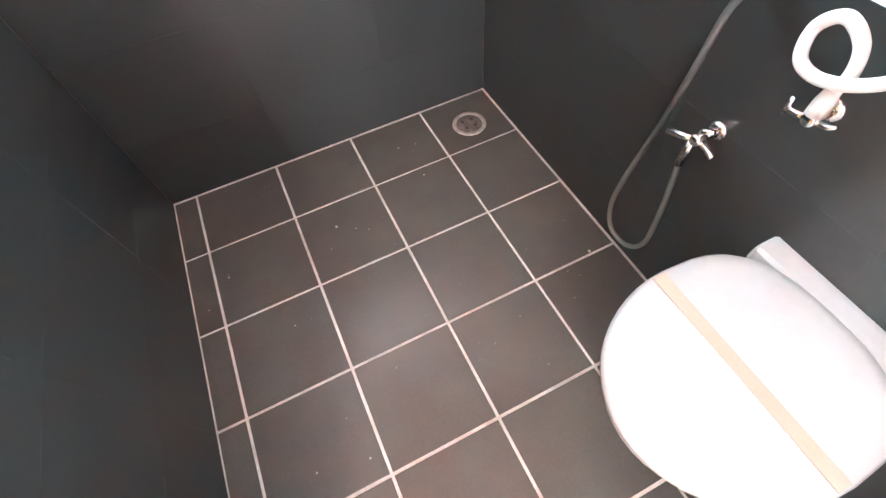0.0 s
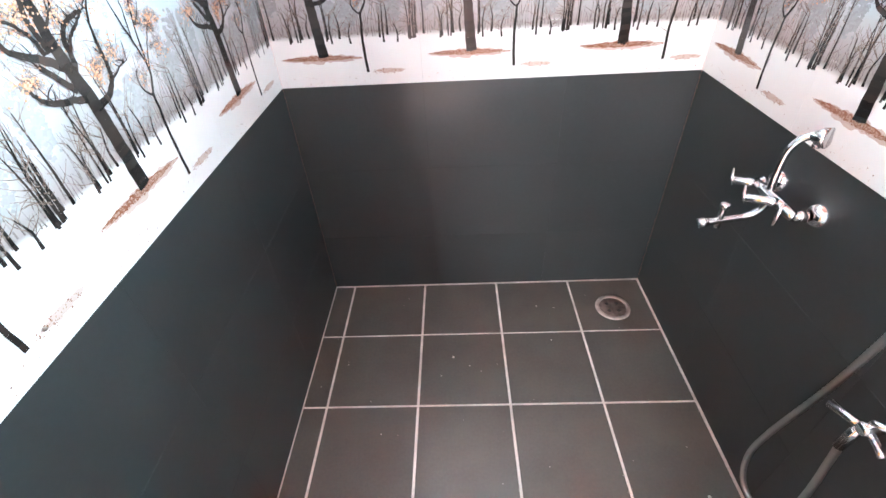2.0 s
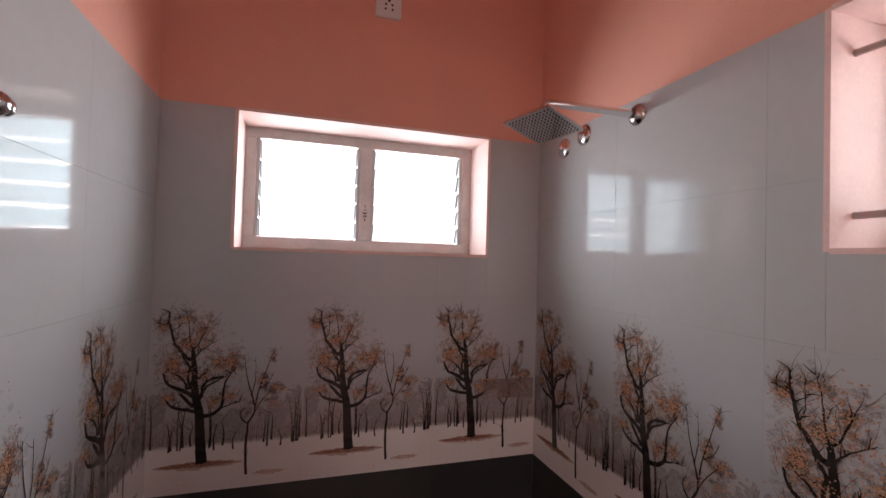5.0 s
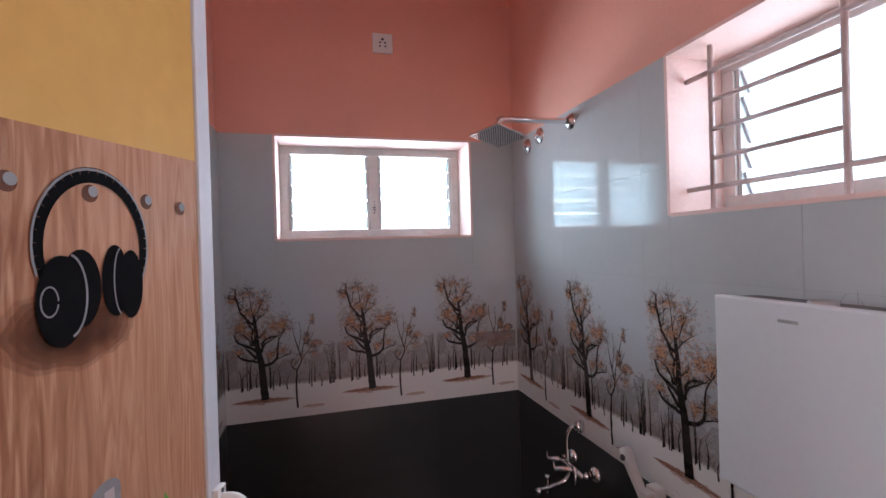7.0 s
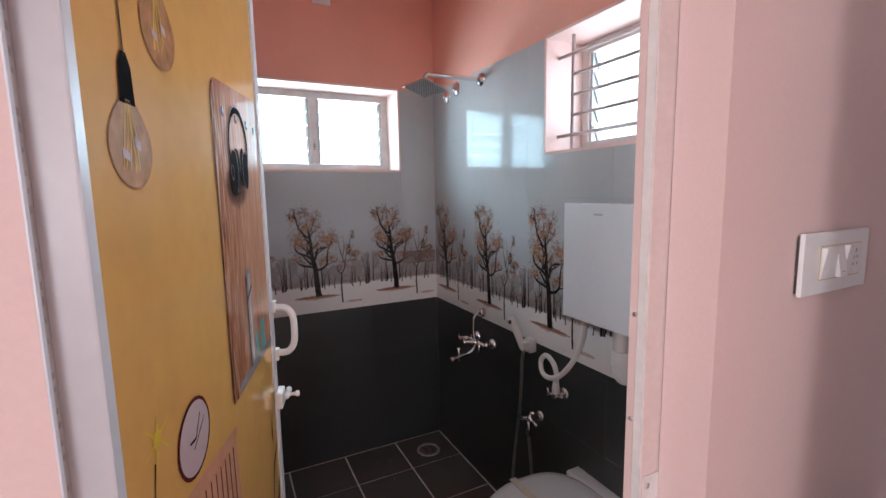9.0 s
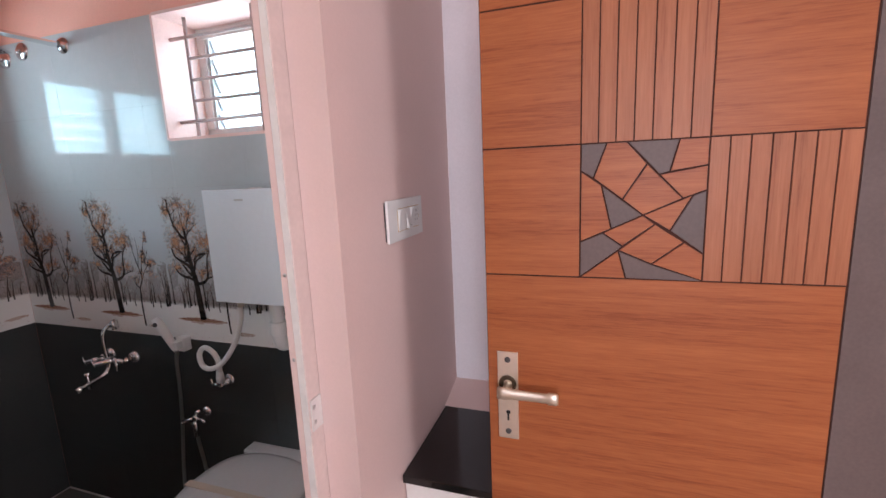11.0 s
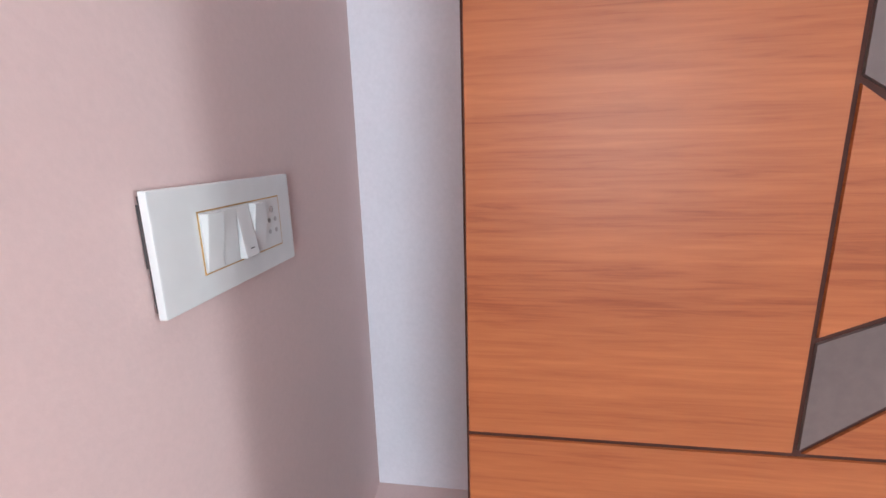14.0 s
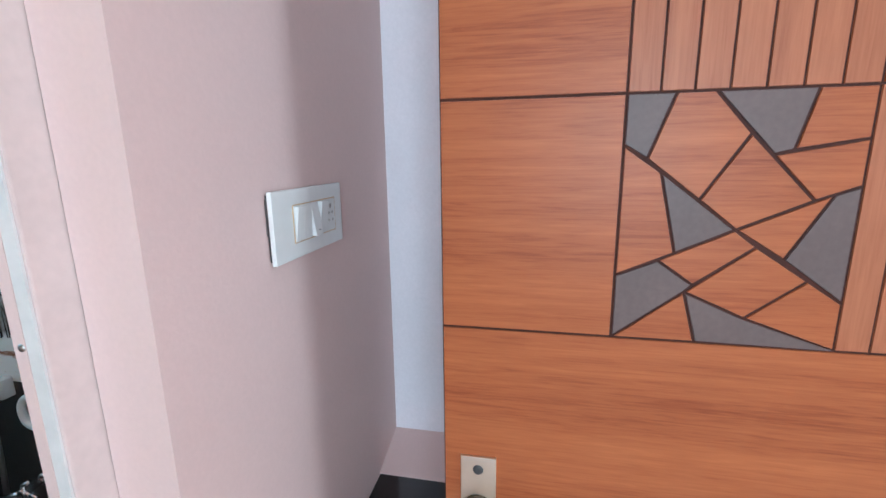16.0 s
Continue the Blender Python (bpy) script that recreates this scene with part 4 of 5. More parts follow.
# ---- socket high on the back wall ----
socket = thing("wall_socket", "white plastic power socket high on the pink wall", "socket", (0.672, YB + SLAB, 2.437))
part("plate", box((-0.044, -0.012, -0.042), (0.044, -0.0005, 0.042), 0.003), WHITE, socket)
for u, v, r in ((0, 0.016, 0.0055), (-0.011, 0.002, 0.004), (0.011, 0.002, 0.004), (-0.012, -0.014, 0.004), (0.012, -0.014, 0.004)):
    part("socket_hole", lathe([(r, 0), (r, 0.0005), (0, 0.0005)], (0, -1, 0), (u, -0.012, v), 14), TANK_SIDE, socket)

# ---- toilet ----
toilet = thing("toilet", "white floor-standing toilet with closed lid and a strip of beige tape", "toilet", (1.028, 0.634, 0.0))


def egg(t, length, half, back):
    """The outline of a toilet lid: round in front (-x), squarer behind; t runs once round."""
    c, s = math.cos(t), math.sin(t)
    if c < 0:
        return (c * length, s * half)
    return (math.copysign(abs(c) ** 0.55, c) * back, math.copysign(abs(s) ** 0.75, s) * half * (1 - 0.10 * c))


def loft(rings, n=48):
    bm = bmesh.new()
    loops = []
    for z, length, half, back, dx in rings:
        loops.append([bm.verts.new((egg(2 * math.pi * k / n, length, half, back)[0] + dx, egg(2 * math.pi * k / n, length, half, back)[1], z)) for k in range(n)])
    for a, c in zip(loops, loops[1:]):
        for k in range(n):
            bm.faces.new((a[k], a[(k + 1) % n], c[(k + 1) % n], c[k]))
    bm.faces.new(loops[0][::-1]), bm.faces.new(loops[-1])
    bmesh.ops.recalc_face_normals(bm, faces=bm.faces)
    return smooth(bm)


part("bowl", loft([(0.0, 0.10, 0.095, 0.243, 0), (0.03, 0.095, 0.09, 0.243, 0), (0.14, 0.09, 0.088, 0.238, 0), (0.25, 0.15, 0.13, 0.238, 0), (0.34, 0.215, 0.172, 0.238, 0), (0.39, 0.236, 0.188, 0.238, 0), (0.405, 0.234, 0.187, 0.236, 0)]), PORCELAIN, toilet, "white ceramic bowl")
part("seat_ring", loft([(0.407, 0.238, 0.190, 0.19, 0), (0.410, 0.242, 0.194, 0.19, 0), (0.424, 0.242, 0.194, 0.19, 0), (0.428, 0.236, 0.188, 0.186, 0)]), PORCELAIN, toilet)
lid = part("lid", loft([(0.430, 0.242, 0.197, 0.190, 0), (0.434, 0.249, 0.203, 0.195, 0), (0.446, 0.249, 0.203, 0.195, 0), (0.456, 0.240, 0.195, 0.189, 0), (0.463, 0.208, 0.165, 0.168, 0), (0.466, 0.14, 0.11, 0.12, 0), (0.467, 0.03, 0.03, 0.03, 0)]), PORCELAIN, toilet, "glossy white plastic lid")
part("tape", box((-0.040, -0.193, 0.4648), (-0.014, 0.193, 0.4676), 0.001), TAPE, lid, "strip of beige tape across the lid")
part("hinge_block", box((0.185, -0.165, 0.40), (0.250, 0.165, 0.452), 0.02, seg=3), PORCELAIN, toilet, "white plastic hinge cover")

# ---- cistern on the wall ----
cistern = thing("cistern", "slim satin white wall-hung cistern with rounded corners", "cistern", (XR, 0.585, 1.235))
cb = box((-0.085, -0.170, -0.185), (-0.0005, 0.183, 0.180))
bmesh.ops.bevel(cb, geom=[e for e in cb.edges if abs(e.verts[0].co.y - e.verts[1].co.y) < 1e-6 and abs(e.verts[0].co.z - e.verts[1].co.z) < 1e-6 and e.verts[0].co.y < 0], offset=0.045, segments=6, profile=0.5, affect="EDGES")
part("tank", cb, TANK_SIDE, cistern, "grey tank body")
cb = box((-0.108, -0.175, -0.19), (-0.0855, 0.186, 0.186))
bmesh.ops.bevel(cb, geom=[e for e in cb.edges if abs(e.verts[0].co.y - e.verts[1].co.y) < 1e-6 and abs(e.verts[0].co.z - e.verts[1].co.z) < 1e-6 and e.verts[0].co.y < 0], offset=0.05, segments=6, profile=0.5, affect="EDGES")
bmesh.ops.bevel(cb, geom=[e for e in cb.edges if e.verts[0].co.x < -0.107 and e.verts[1].co.x < -0.107], offset=0.004, segments=2, profile=0.5, affect="EDGES")
front = part("front_cover", cb, CISTERN, cistern, "satin white front cover")
part("badge", box((-0.1088, 0.02, 0.150), (-0.108, 0.055, 0.156), 0.0003), STEEL, front)
part("flush_button", lathe([(0.022, 0), (0.022, 0.006), (0.018, 0.009), (0, 0.009)], (0, 0, 1), (-0.05, 0.02, 0.180), 20), STEEL, cistern, "dark flush button")

pipe = thing("flush_pipe", "white plastic flush pipe under the cistern", "pipe", (1.222, 0.60, 0.9))
part("pipe", tube(curve_points([(0.008, -0.02, 0.1495), (0.008, -0.02, 0.04), (0.010, -0.02, 0.004), (0.022, -0.02, -0.020), (0.048, -0.02, -0.028)], 6), 0.0235, 16), WHITE, pipe)
part("collar", lathe([(0.0235, 0), (0.029, 0.004), (0.029, 0.046), (0.027, 0.05), (0.0235, 0.05)], (0, 0, 1), (0.009, -0.02, 0.018), 20), WHITE, pipe)

# ---- angle valve with its looped hose to the cistern ----
valve = thing("angle_valve", "chrome angle valve feeding the cistern through a looped white hose", "valve", (XR, 0.872, 0.700))
part("flange", lathe([(0.022, 0.0), (0.021, 0.004), (0.012, 0.009), (0.010, 0.009)], (-1, 0, 0), (-0.0003, 0, 0), 20), CHROME, valve)
part("body", lathe([(0.009, 0.007), (0.009, 0.03), (0.012, 0.033), (0.012, 0.050), (0.009, 0.053), (0, 0.053)], (-1, 0, 0), (0, 0, 0), 16), CHROME, valve)
part("knob", tube([(-0.043, 0.0, 0.0), (-0.045, 0.022, -0.003), (-0.047, 0.038, -0.005)], [0.007, 0.006, 0.0065], 12), CHROME, valve)
part("lever", tube([(-0.047, 0.037, -0.014), (-0.047, 0.038, 0.004), (-0.048, 0.039, 0.018)], [0.004, 0.0045, 0.0035], 10), CHROME, valve)
part("lever", tube([(-0.043, -0.008, 0.0), (-0.041, -0.028, 0.004), (-0.039, -0.036, 0.010)], [0.006, 0.005, 0.004], 10), CHROME, valve)
part("outlet", tube([(-0.043, 0, 0.01), (-0.043, 0, 0.030), (-0.043, 0, 0.055)], [0.0145, 0.0145, 0.0105], 14), WHITE, valve, "white coupling nut")
hose_line = [(-0.043, 0.0, 0.045), (-0.045, -0.005, 0.085), (-0.05, 0.008, 0.125), (-0.055, 0.042, 0.145), (-0.058, 0.068, 0.118), (-0.060, 0.058, 0.075), (-0.062, 0.015, 0.068), (-0.062, -0.045, 0.10), (-0.058, -0.105, 0.175), (-0.053, -0.140, 0.26), (-0.05, -0.148, 0.345)]
part("top_nut", tube([(-0.05, -0.148, 0.312), (-0.05, -0.148, 0.348)], [0.011, 0.014], 12), TAPE, valve, "beige plastic nut")
part("hose", tube(curve_points(hose_line, 8), 0.0095, 12), WHITE, valve, "white looped flexible hose")

# ---- hand spray with holder and braided hose, on a small chrome tap ----
spray = thing("hand_spray", "white toilet hand spray in its holder with braided steel hose", "hand spray", (XR, 1.085, 0.862))
holder = part("holder", box((-0.035, -0.045, -0.055), (-0.0005, -0.005, 0.0), 0.006), WHITE, spray, "white plastic wall holder")
part("holder_fork", box((-0.062, -0.040, -0.040), (-0.033, -0.008, -0.008), 0.005), WHITE, holder)
a, c = Vector((-0.048, -0.022, -0.045)), Vector((-0.066, 0.042, 0.085))
part("spray_body", tube([a, a.lerp(c, 0.12), a.lerp(c, 0.6), a.lerp(c, 0.85), c], [0.011, 0.014, 0.016, 0.018, 0.015], 16), WHITE, spray, "white plastic spray handle")
part("spray_button", lathe([(0.009, 0), (0.008, 0.004), (0, 0.005)], (-1, -0.1, 0.1), a.lerp(c, 0.84) + Vector((-0.016, -0.002, 0.0)), 14), TANK_SIDE, spray, "dark thumb button")
hl = [(-0.048, -0.022, -0.048), (-0.040, 0.000, -0.10), (-0.034, 0.012, -0.20), (-0.032, 0.03, -0.36), (-0.034, 0.062, -0.58), (-0.036, 0.066, -0.70), (-0.034, 0.035, -0.775), (-0.034, -0.030, -0.775), (-0.038, -0.078, -0.70), (-0.046, -0.080, -0.56), (-0.050, -0.068, -0.44), (-0.052, -0.062, -0.385)]
part("hose", tube(curve_points(hl, 26), 0.0072, 10, ribs=0.10), HOSE, spray, "braided steel hose")

tap = thing("two_way_tap", "small chrome tap with lever feeding the hand spray", "tap", (XR, 1.012, 0.545))
part("flange", lathe([(0.021, 0), (0.020, 0.004), (0.012, 0.009), (0.010, 0.009)], (-1, 0, 0), (-0.0003, 0, 0), 20), CHROME, tap)
part("body", lathe([(0.009, 0.007), (0.010, 0.035), (0.013, 0.039), (0.013, 0.060), (0.009, 0.064), (0, 0.064)], (-1, 0, 0), (0, 0, 0), 18), CHROME, tap)
part("spout", tube([(-0.052, 0.0, 0.0), (-0.058, 0.035, -0.012), (-0.060, 0.062, -0.022)], [0.009, 0.008, 0.010], 14), CHROME, tap)
part("outlet", tube([(-0.052, 0.008, -0.008), (-0.052, 0.011, -0.08)], [0.009, 0.0095], 14), CHROME, tap)
part("lever", tube([(-0.052, -0.010, 0.0), (-0.054, -0.032, -0.004), (-0.056, -0.048, -0.007)], [0.007, 0.006, 0.007], 12), CHROME, tap)
part("handle", tube([(-0.052, 0.0, 0.014), (-0.052, -0.004, 0.024), (-0.048, -0.022, 0.034)], [0.007, 0.007, 0.005], 12), CHROME, tap)

# ---- wall mixer ----
mixer = thing("wall_mixer", "chrome wall mixer with bend pipe, lever handles and spout", "mixer tap", (XR, 1.445, 0.742))
for y in (0.062, -0.079):
    part("flange", lathe([(0.027, 0), (0.026, 0.006), (0.018, 0.016), (0.010, 0.018)], (-1, 0, 0), (-0.0003, y, 0), 24), CHROME, mixer)
    part("leg", tube([(-0.015, y, 0), (-0.050, y, 0)], 0.009, 14), CHROME, mixer)
    part("union_nut", lathe([(0.012, 0), (0.0135, 0.002), (0.0135, 0.012), (0.012, 0.014)], (-1, 0, 0), (-0.028, y, 0), 6), CHROME, mixer)
part("bridge", tube([(-0.052, 0.066, 0), (-0.052, 0.02, 0.0), (-0.052, -0.02, 0.0), (-0.052, -0.083, 0)], [0.010, 0.013, 0.013, 0.010], 16), CHROME, mixer)
for y0, y1, x1, z1 in ((0.055, 0.079, -0.094, -0.003), (-0.030, -0.014, -0.119, 0.008)):
    spindle = part("valve_spindle", tube([(-0.052, y0, 0), (-0.070, y0 + (y1 - y0) * 0.4, z1 * 0.4), (-0.074, y0 + (y1 - y0) * 0.5, z1 * 0.5), (x1, y1, z1)], [0.011, 0.011, 0.009, 0.0085], 14), CHROME, mixer)
    part("lever", tube([(x1 + 0.002, y1 - 0.002, z1 - 0.012), (x1 - 0.001, y1 + 0.004, z1 + 0.004), (x1 + 0.006, y1 + 0.020, z1 + 0.018)], [0.003, 0.0045, 0.003], 10), CHROME, spindle)
part("handle_bar", tube([(-0.058, -0.050, 0.012), (-0.064, -0.055, -0.012), (-0.068, -0.060, -0.036)], [0.005, 0.006, 0.004], 10), CHROME, mixer)
spout = part("spout", tube(curve_points([(-0.052, 0.0, -0.006), (-0.058, 0.004, -0.036), (-0.078, 0.009, -0.058), (-0.125, 0.012, -0.068), (-0.172, 0.014, -0.076)], 5), 0.0085, 14), CHROME, mixer)
part("spout_tip", tube([(-0.158, 0.0135, -0.073), (-0.162, 0.0137, -0.0745), (-0.180, 0.0145, -0.079)], [0.0085, 0.0115, 0.0115], 14), CHROME, spout)
part("diverter", lathe([(0, -0.020), (0.007, -0.019), (0.007, 0.026), (0.005, 0.030), (0.005, 0.034), (0.0105, 0.036), (0.0105, 0.044), (0.008, 0.047), (0, 0.047)], (0, 0, 1), (-0.135, 0.0125, -0.070), 16), CHROME, spout, "small chrome diverter knob")
part("bend_pipe", tube(curve_points([(-0.052, 0.012, 0.008), (-0.052, 0.016, 0.055), (-0.050, 0.017, 0.100), (-0.038, 0.010, 0.130), (-0.020, -0.004, 0.142)], 6), 0.0078, 12), CHROME, mixer, "chrome bend pipe")
part("bend_end", lathe([(0.008, -0.008), (0.011, -0.004), (0.019, 0.010), (0.021, 0.022), (0.0, 0.020)], (0.45, -0.8, 0.15), (-0.024, -0.003, 0.141), 20), CHROME, mixer)
part("clamp", tube([(-0.022, -0.006, 0.122), (-0.0005, -0.006, 0.120)], 0.006, 10), CHROME, mixer)

# ---- overhead shower and capped outlets ----
shower = thing("rain_shower", "square chrome rain shower head on a horizontal wall arm", "shower head", (XR, 1.462, 1.976))
part("flange", lathe([(0.030, 0), (0.028, 0.006), (0.014, 0.016), (0.012, 0.016)], (-1, 0, 0), (-0.0003, 0, 0), 20), CHROME, shower)
part("arm", tube(curve_points([(-0.01, 0, 0), (-0.14, 0.008, 0.001), (-0.25, 0.016, 0.002), (-0.272, 0.018, -0.004), (-0.276, 0.018, -0.024)], 5), 0.0105, 14), CHROME, shower, "chrome arm")
part("ball_joint", lathe([(0.0, 0.0), (0.012, 0.004), (0.014, 0.012), (0.010, 0.022), (0.016, 0.032), (0.018, 0.036), (0, 0.036)], (0, 0, -1), (-0.276, 0.018, -0.018), 16), CHROME, shower)
ex, ey = Vector((0.918, 0.352, -0.19)).normalized(), Vector((-0.245, 0.965, -0.09))
ez = ex.cross(ey).normalized()
ey = ez.cross(ex)
head_m = Matrix.Translation((-0.276, 0.018, -0.059)) @ Matrix((ex, ey, ez)).transposed().to_4x4()
hb = box((-0.073, -0.073, -0.002), (0.073, 0.073, 0.003), 0.001)
hb.transform(head_m)
head = part("head_plate", hb, CHROME, shower, "thin square chrome head")
nb = bmesh.new()
for i in range(12):
    for j in range(12):
        lathe([(0.0026, 0), (0.0018, 0.0024), (0, 0.0026)], (0, 0, -1), (-0.0605 + 0.011 * i, -0.0605 + 0.011 * j, -0.002), 6, nb)
nb.transform(head_m)
nozzles = part("nozzle_field", nb, TANK_SIDE, head, "dark rubber nozzles")
nozzles["kind"] = "stuff"
for y, z in ((1.700, 1.983), (1.812, 1.965)):
    cap = thing("outlet_cap", "round chrome cover over a capped wall outlet", "outlet cap", (XR, y, z), "capped outlets on the wall")
    part("cover", lathe([(0.034, 0), (0.033, 0.004), (0.024, 0.008), (0.010, 0.011), (0.008, 0.011)], (-1, 0, 0), (-0.0003, 0, 0), 22), CHROME, cap)
    part("plug", lathe([(0.009, 0.010), (0.009, 0.018), (0.007, 0.020), (0, 0.020)], (-1, 0, 0), (0, 0, 0), 16), CHROME, cap)

# ---- towel rail ----
rail = thing("towel_rail", "chrome towel rail with round brackets on the tiled wall", "towel rail", (0.0, 0.83, 1.735))
part("rod", tube([(0.072, -0.305, 0.0), (0.072, 0.305, 0.0)], 0.0105, 16), CHROME, rail)
for y in (0.292, -0.292):
    part("bracket_rose", lathe([(0.031, 0), (0.030, 0.006), (0.020, 0.014), (0.013, 0.020), (0.011, 0.055), (0.015, 0.062)], (1, 0, 0), (0.0003, y, 0), 24), CHROME, rail)
    part("end_ball", lathe([(0, -0.017), (0.010, -0.016), (0.0155, -0.008), (0.0165, 0.0), (0.0155, 0.008), (0.010, 0.016), (0, 0.017)], (0, 1, 0), (0.072, y, 0), 20), CHROME, rail)
    part("end_cap", lathe([(0.0105, 0), (0.013, 0.002), (0.013, 0.012), (0.008, 0.018), (0, 0.019)], (0, 1 if y > 0 else -1, 0), (0.072, 0.30 if y > 0 else -0.30, 0), 18), CHROME, rail)

# ---- floor drain ----
drain = thing("floor_drain", "round steel floor drain with slotted grating", "drain", (1.123, 1.818, 0.0))
part("rim", lathe([(0.066, 0.0), (0.065, 0.004), (0.052, 0.005), (0.050, 0.001)], (0, 0, 1), (0, 0, 0), 32), mat("pale_drain_metal", (0.50, 0.46, 0.42), 0.4, 0.6, vary=0.2, scale=30), drain, "pale metal rim")
part("grating", lathe([(0.051, 0.0005), (0.049, 0.0025), (0.015, 0.003), (0, 0.003)], (0, 0, 1), (0, 0, 0), 32), mat("dull_drain_steel", (0.24, 0.21, 0.19), 0.45, 0.7, vary=0.3, scale=40), drain, "dull steel grating")
for k in range(4):
    ang = math.pi / 4 + k * math.pi / 2
    part("slot", lathe([(0.007, 0), (0.007, 0.0006), (0, 0.0006)], (0, 0, 1), (0.026 * math.cos(ang), 0.026 * math.sin(ang), 0.0028), 12), TANK_SIDE, drain)

# ---- smoky strip fixed to the back wall ----
strip = thing("wall_strip", "smoky brown plastic strip with two screws on the printed tiles", "wall strip", (1.160, YB, 1.10))
part("plate", box((-0.10, -0.006, -0.036), (0.10, -0.0004, 0.034), 0.001), BROWN_STRIP, strip)
for u in (-0.055, 0.045):
    part("screw", lathe([(0.006, 0), (0.005, 0.002), (0, 0.0025)], (0, -1, 0), (u, -0.006, 0.026), 12), TANK_SIDE, strip)


# ---- printed trees of the wall tiles ----
def mural_print(width):
    """One repeat of the printed trees, flat, in local x (across) and z (up from the dark tiles), up to the given width."""
    rng = random.Random(11)
    bm = bmesh.new()

    def put(poly, layer, slot):
        if max(p[0] for p in poly) > width - 0.002 or min(p[0] for p in poly) < 0.001 or min(p[1] for p in poly) < 0.004:
            return
        depth = -0.0003 - 0.00013 * layer - rng.uniform(0, 0.00012)
        f = bm.faces.new([bm.verts.new((p[0], depth, p[1])) for p in poly])
        f.normal_update()
        if f.normal.y > 0:
            f.normal_flip()
        f.material_index = slot

    def stroke(points, w0, w1, layer, slot, wob=0.0):
        pts = [(q.x + rng.uniform(-wob, wob), q.z + rng.uniform(-wob, wob)) for q in curve_points([(p[0], 0, p[1]) for p in points], 4)]
        n = len(pts)
        sides = []
        for i, (a, b) in enumerate(pts):
            c, d = pts[min(i + 1, n - 1)]
            e, f = pts[max(i - 1, 0)]
            l = math.hypot(c - e, d - f) or 1
            w = (w0 + (w1 - w0) * i / (n - 1)) / 2
            nu, nz = -(d - f) / l * w, (c - e) / l * w
            sides.append(((a - nu, b - nz), (a + nu, b + nz)))
        for s, t in zip(sides, sides[1:]):
            put([s[0], t[0], t[1], s[1]], layer, slot)
        return pts

    def twigs(pts, count, length, slot, layer, w=0.0016):
        for _ in range(count):
            a = rng.choice(pts[len(pts) // 4:])
            ang = rng.uniform(0.35, 2.8)
            l = length * rng.uniform(0.4, 1.2)
            mid = (a[0] + l * 0.5 * math.cos(ang), a[1] + l * 0.5 * math.sin(ang))
            end = (mid[0] + l * 0.5 * math.cos(ang + rng.uniform(-0.6, 0.6)), mid[1] + l * 0.5 * math.sin(ang + rng.uniform(-0.6, 0.6)))
            stroke([a, mid, end], w, w * 0.35, layer, slot)

    def leaves(cu, cz, ru, rz, count, slot, layer, size, spray=False):
        for _ in range(count):
            r, a = abs(rng.gauss(0, 0.72)) if spray else math.sqrt(rng.random()), rng.uniform(0, 2 * math.pi)
            u, z, s, t = cu + ru * r * math.cos(a) + rng.gauss(0, ru * 0.12), cz + rz * r * math.sin(a) + rng.gauss(0, rz * 0.12), size * rng.uniform(0.4, 1.3), rng.uniform(0, 3)
            put([(u + s * math.cos(t + k), z + s * 0.8 * math.sin(t + k)) for k in (0, 1.7, 3.0, 4.6)], layer, slot)

    # far wood: thin pale trunks and hoar-white crowns
    u = 0.004
    while u < 0.432:
        u += abs(rng.gauss(0.0035, 0.003)) + 0.0008
        z, h = rng.uniform(0.136, 0.150), rng.uniform(0.02, 0.11) * rng.choice((1, 1, 1.4))
        stroke([(u, z), (u + rng.uniform(-0.003, 0.003), z + h * 0.5), (u + rng.uniform(-0.012, 0.012), z + h)], rng.uniform(0.0012, 0.0032), 0.0006, 0, 6)
    for cu, cz, ru, rz in ((0.415, 0.25, 0.035, 0.05), (0.022, 0.25, 0.025, 0.045), (0.355, 0.215, 0.03, 0.04), (0.235, 0.205, 0.028, 0.04), (0.19, 0.20, 0.02, 0.03)):
        leaves(cu, cz, ru, rz, 260, 3, 1, 0.0060)
    for u, h in ((0.012, 0.13), (0.060, 0.08), (0.066, 0.06), (0.092, 0.11), (0.098, 0.08), (0.118, 0.06), (0.172, 0.12), (0.181, 0.08), (0.205, 0.07), (0.235, 0.05), (0.322, 0.06), (0.332, 0.10), (0.345, 0.08), (0.372, 0.05), (0.408, 0.11), (0.419, 0.13), (0.428, 0.08)):
        base = rng.uniform(0.118, 0.142)
        p = stroke([(u, base), (u + rng.uniform(-0.003, 0.003), base + h * 0.5), (u + rng.uniform(-0.008, 0.008), base + h)], 0.0062, 0.0016, 2, 0, 0.0005)
        twigs(p, 8, 0.045, 1, 2)
    for u0, h in ((0.405, 0.13), (0.412, 0.15), (0.418, 0.14), (0.424, 0.11), (0.083, 0.14), (0.090, 0.12), (0.168, 0.15)):
        p = stroke([(u0, 0.128), (u0 + rng.uniform(-0.003, 0.003), 0.128 + h * 0.5), (u0 + rng.uniform(-0.014, 0.014), 0.128 + h)], 0.0048, 0.0012, 2, 0, 0.0006)
        twigs(p, 9, 0.04, 1, 2)
    # leaf litter on the snow
    for cu, cz, ru, rz, n in ((0.145, 0.082, 0.11, 0.0065, 520), (0.15, 0.083, 0.07, 0.004, 200), (0.335, 0.040, 0.045, 0.008, 110), (0.20, 0.02, 0.2, 0.012, 50)):
        leaves(cu, cz, ru, rz, n // 2, 4, 4, 0.0022 if n > 150 else 0.0016)
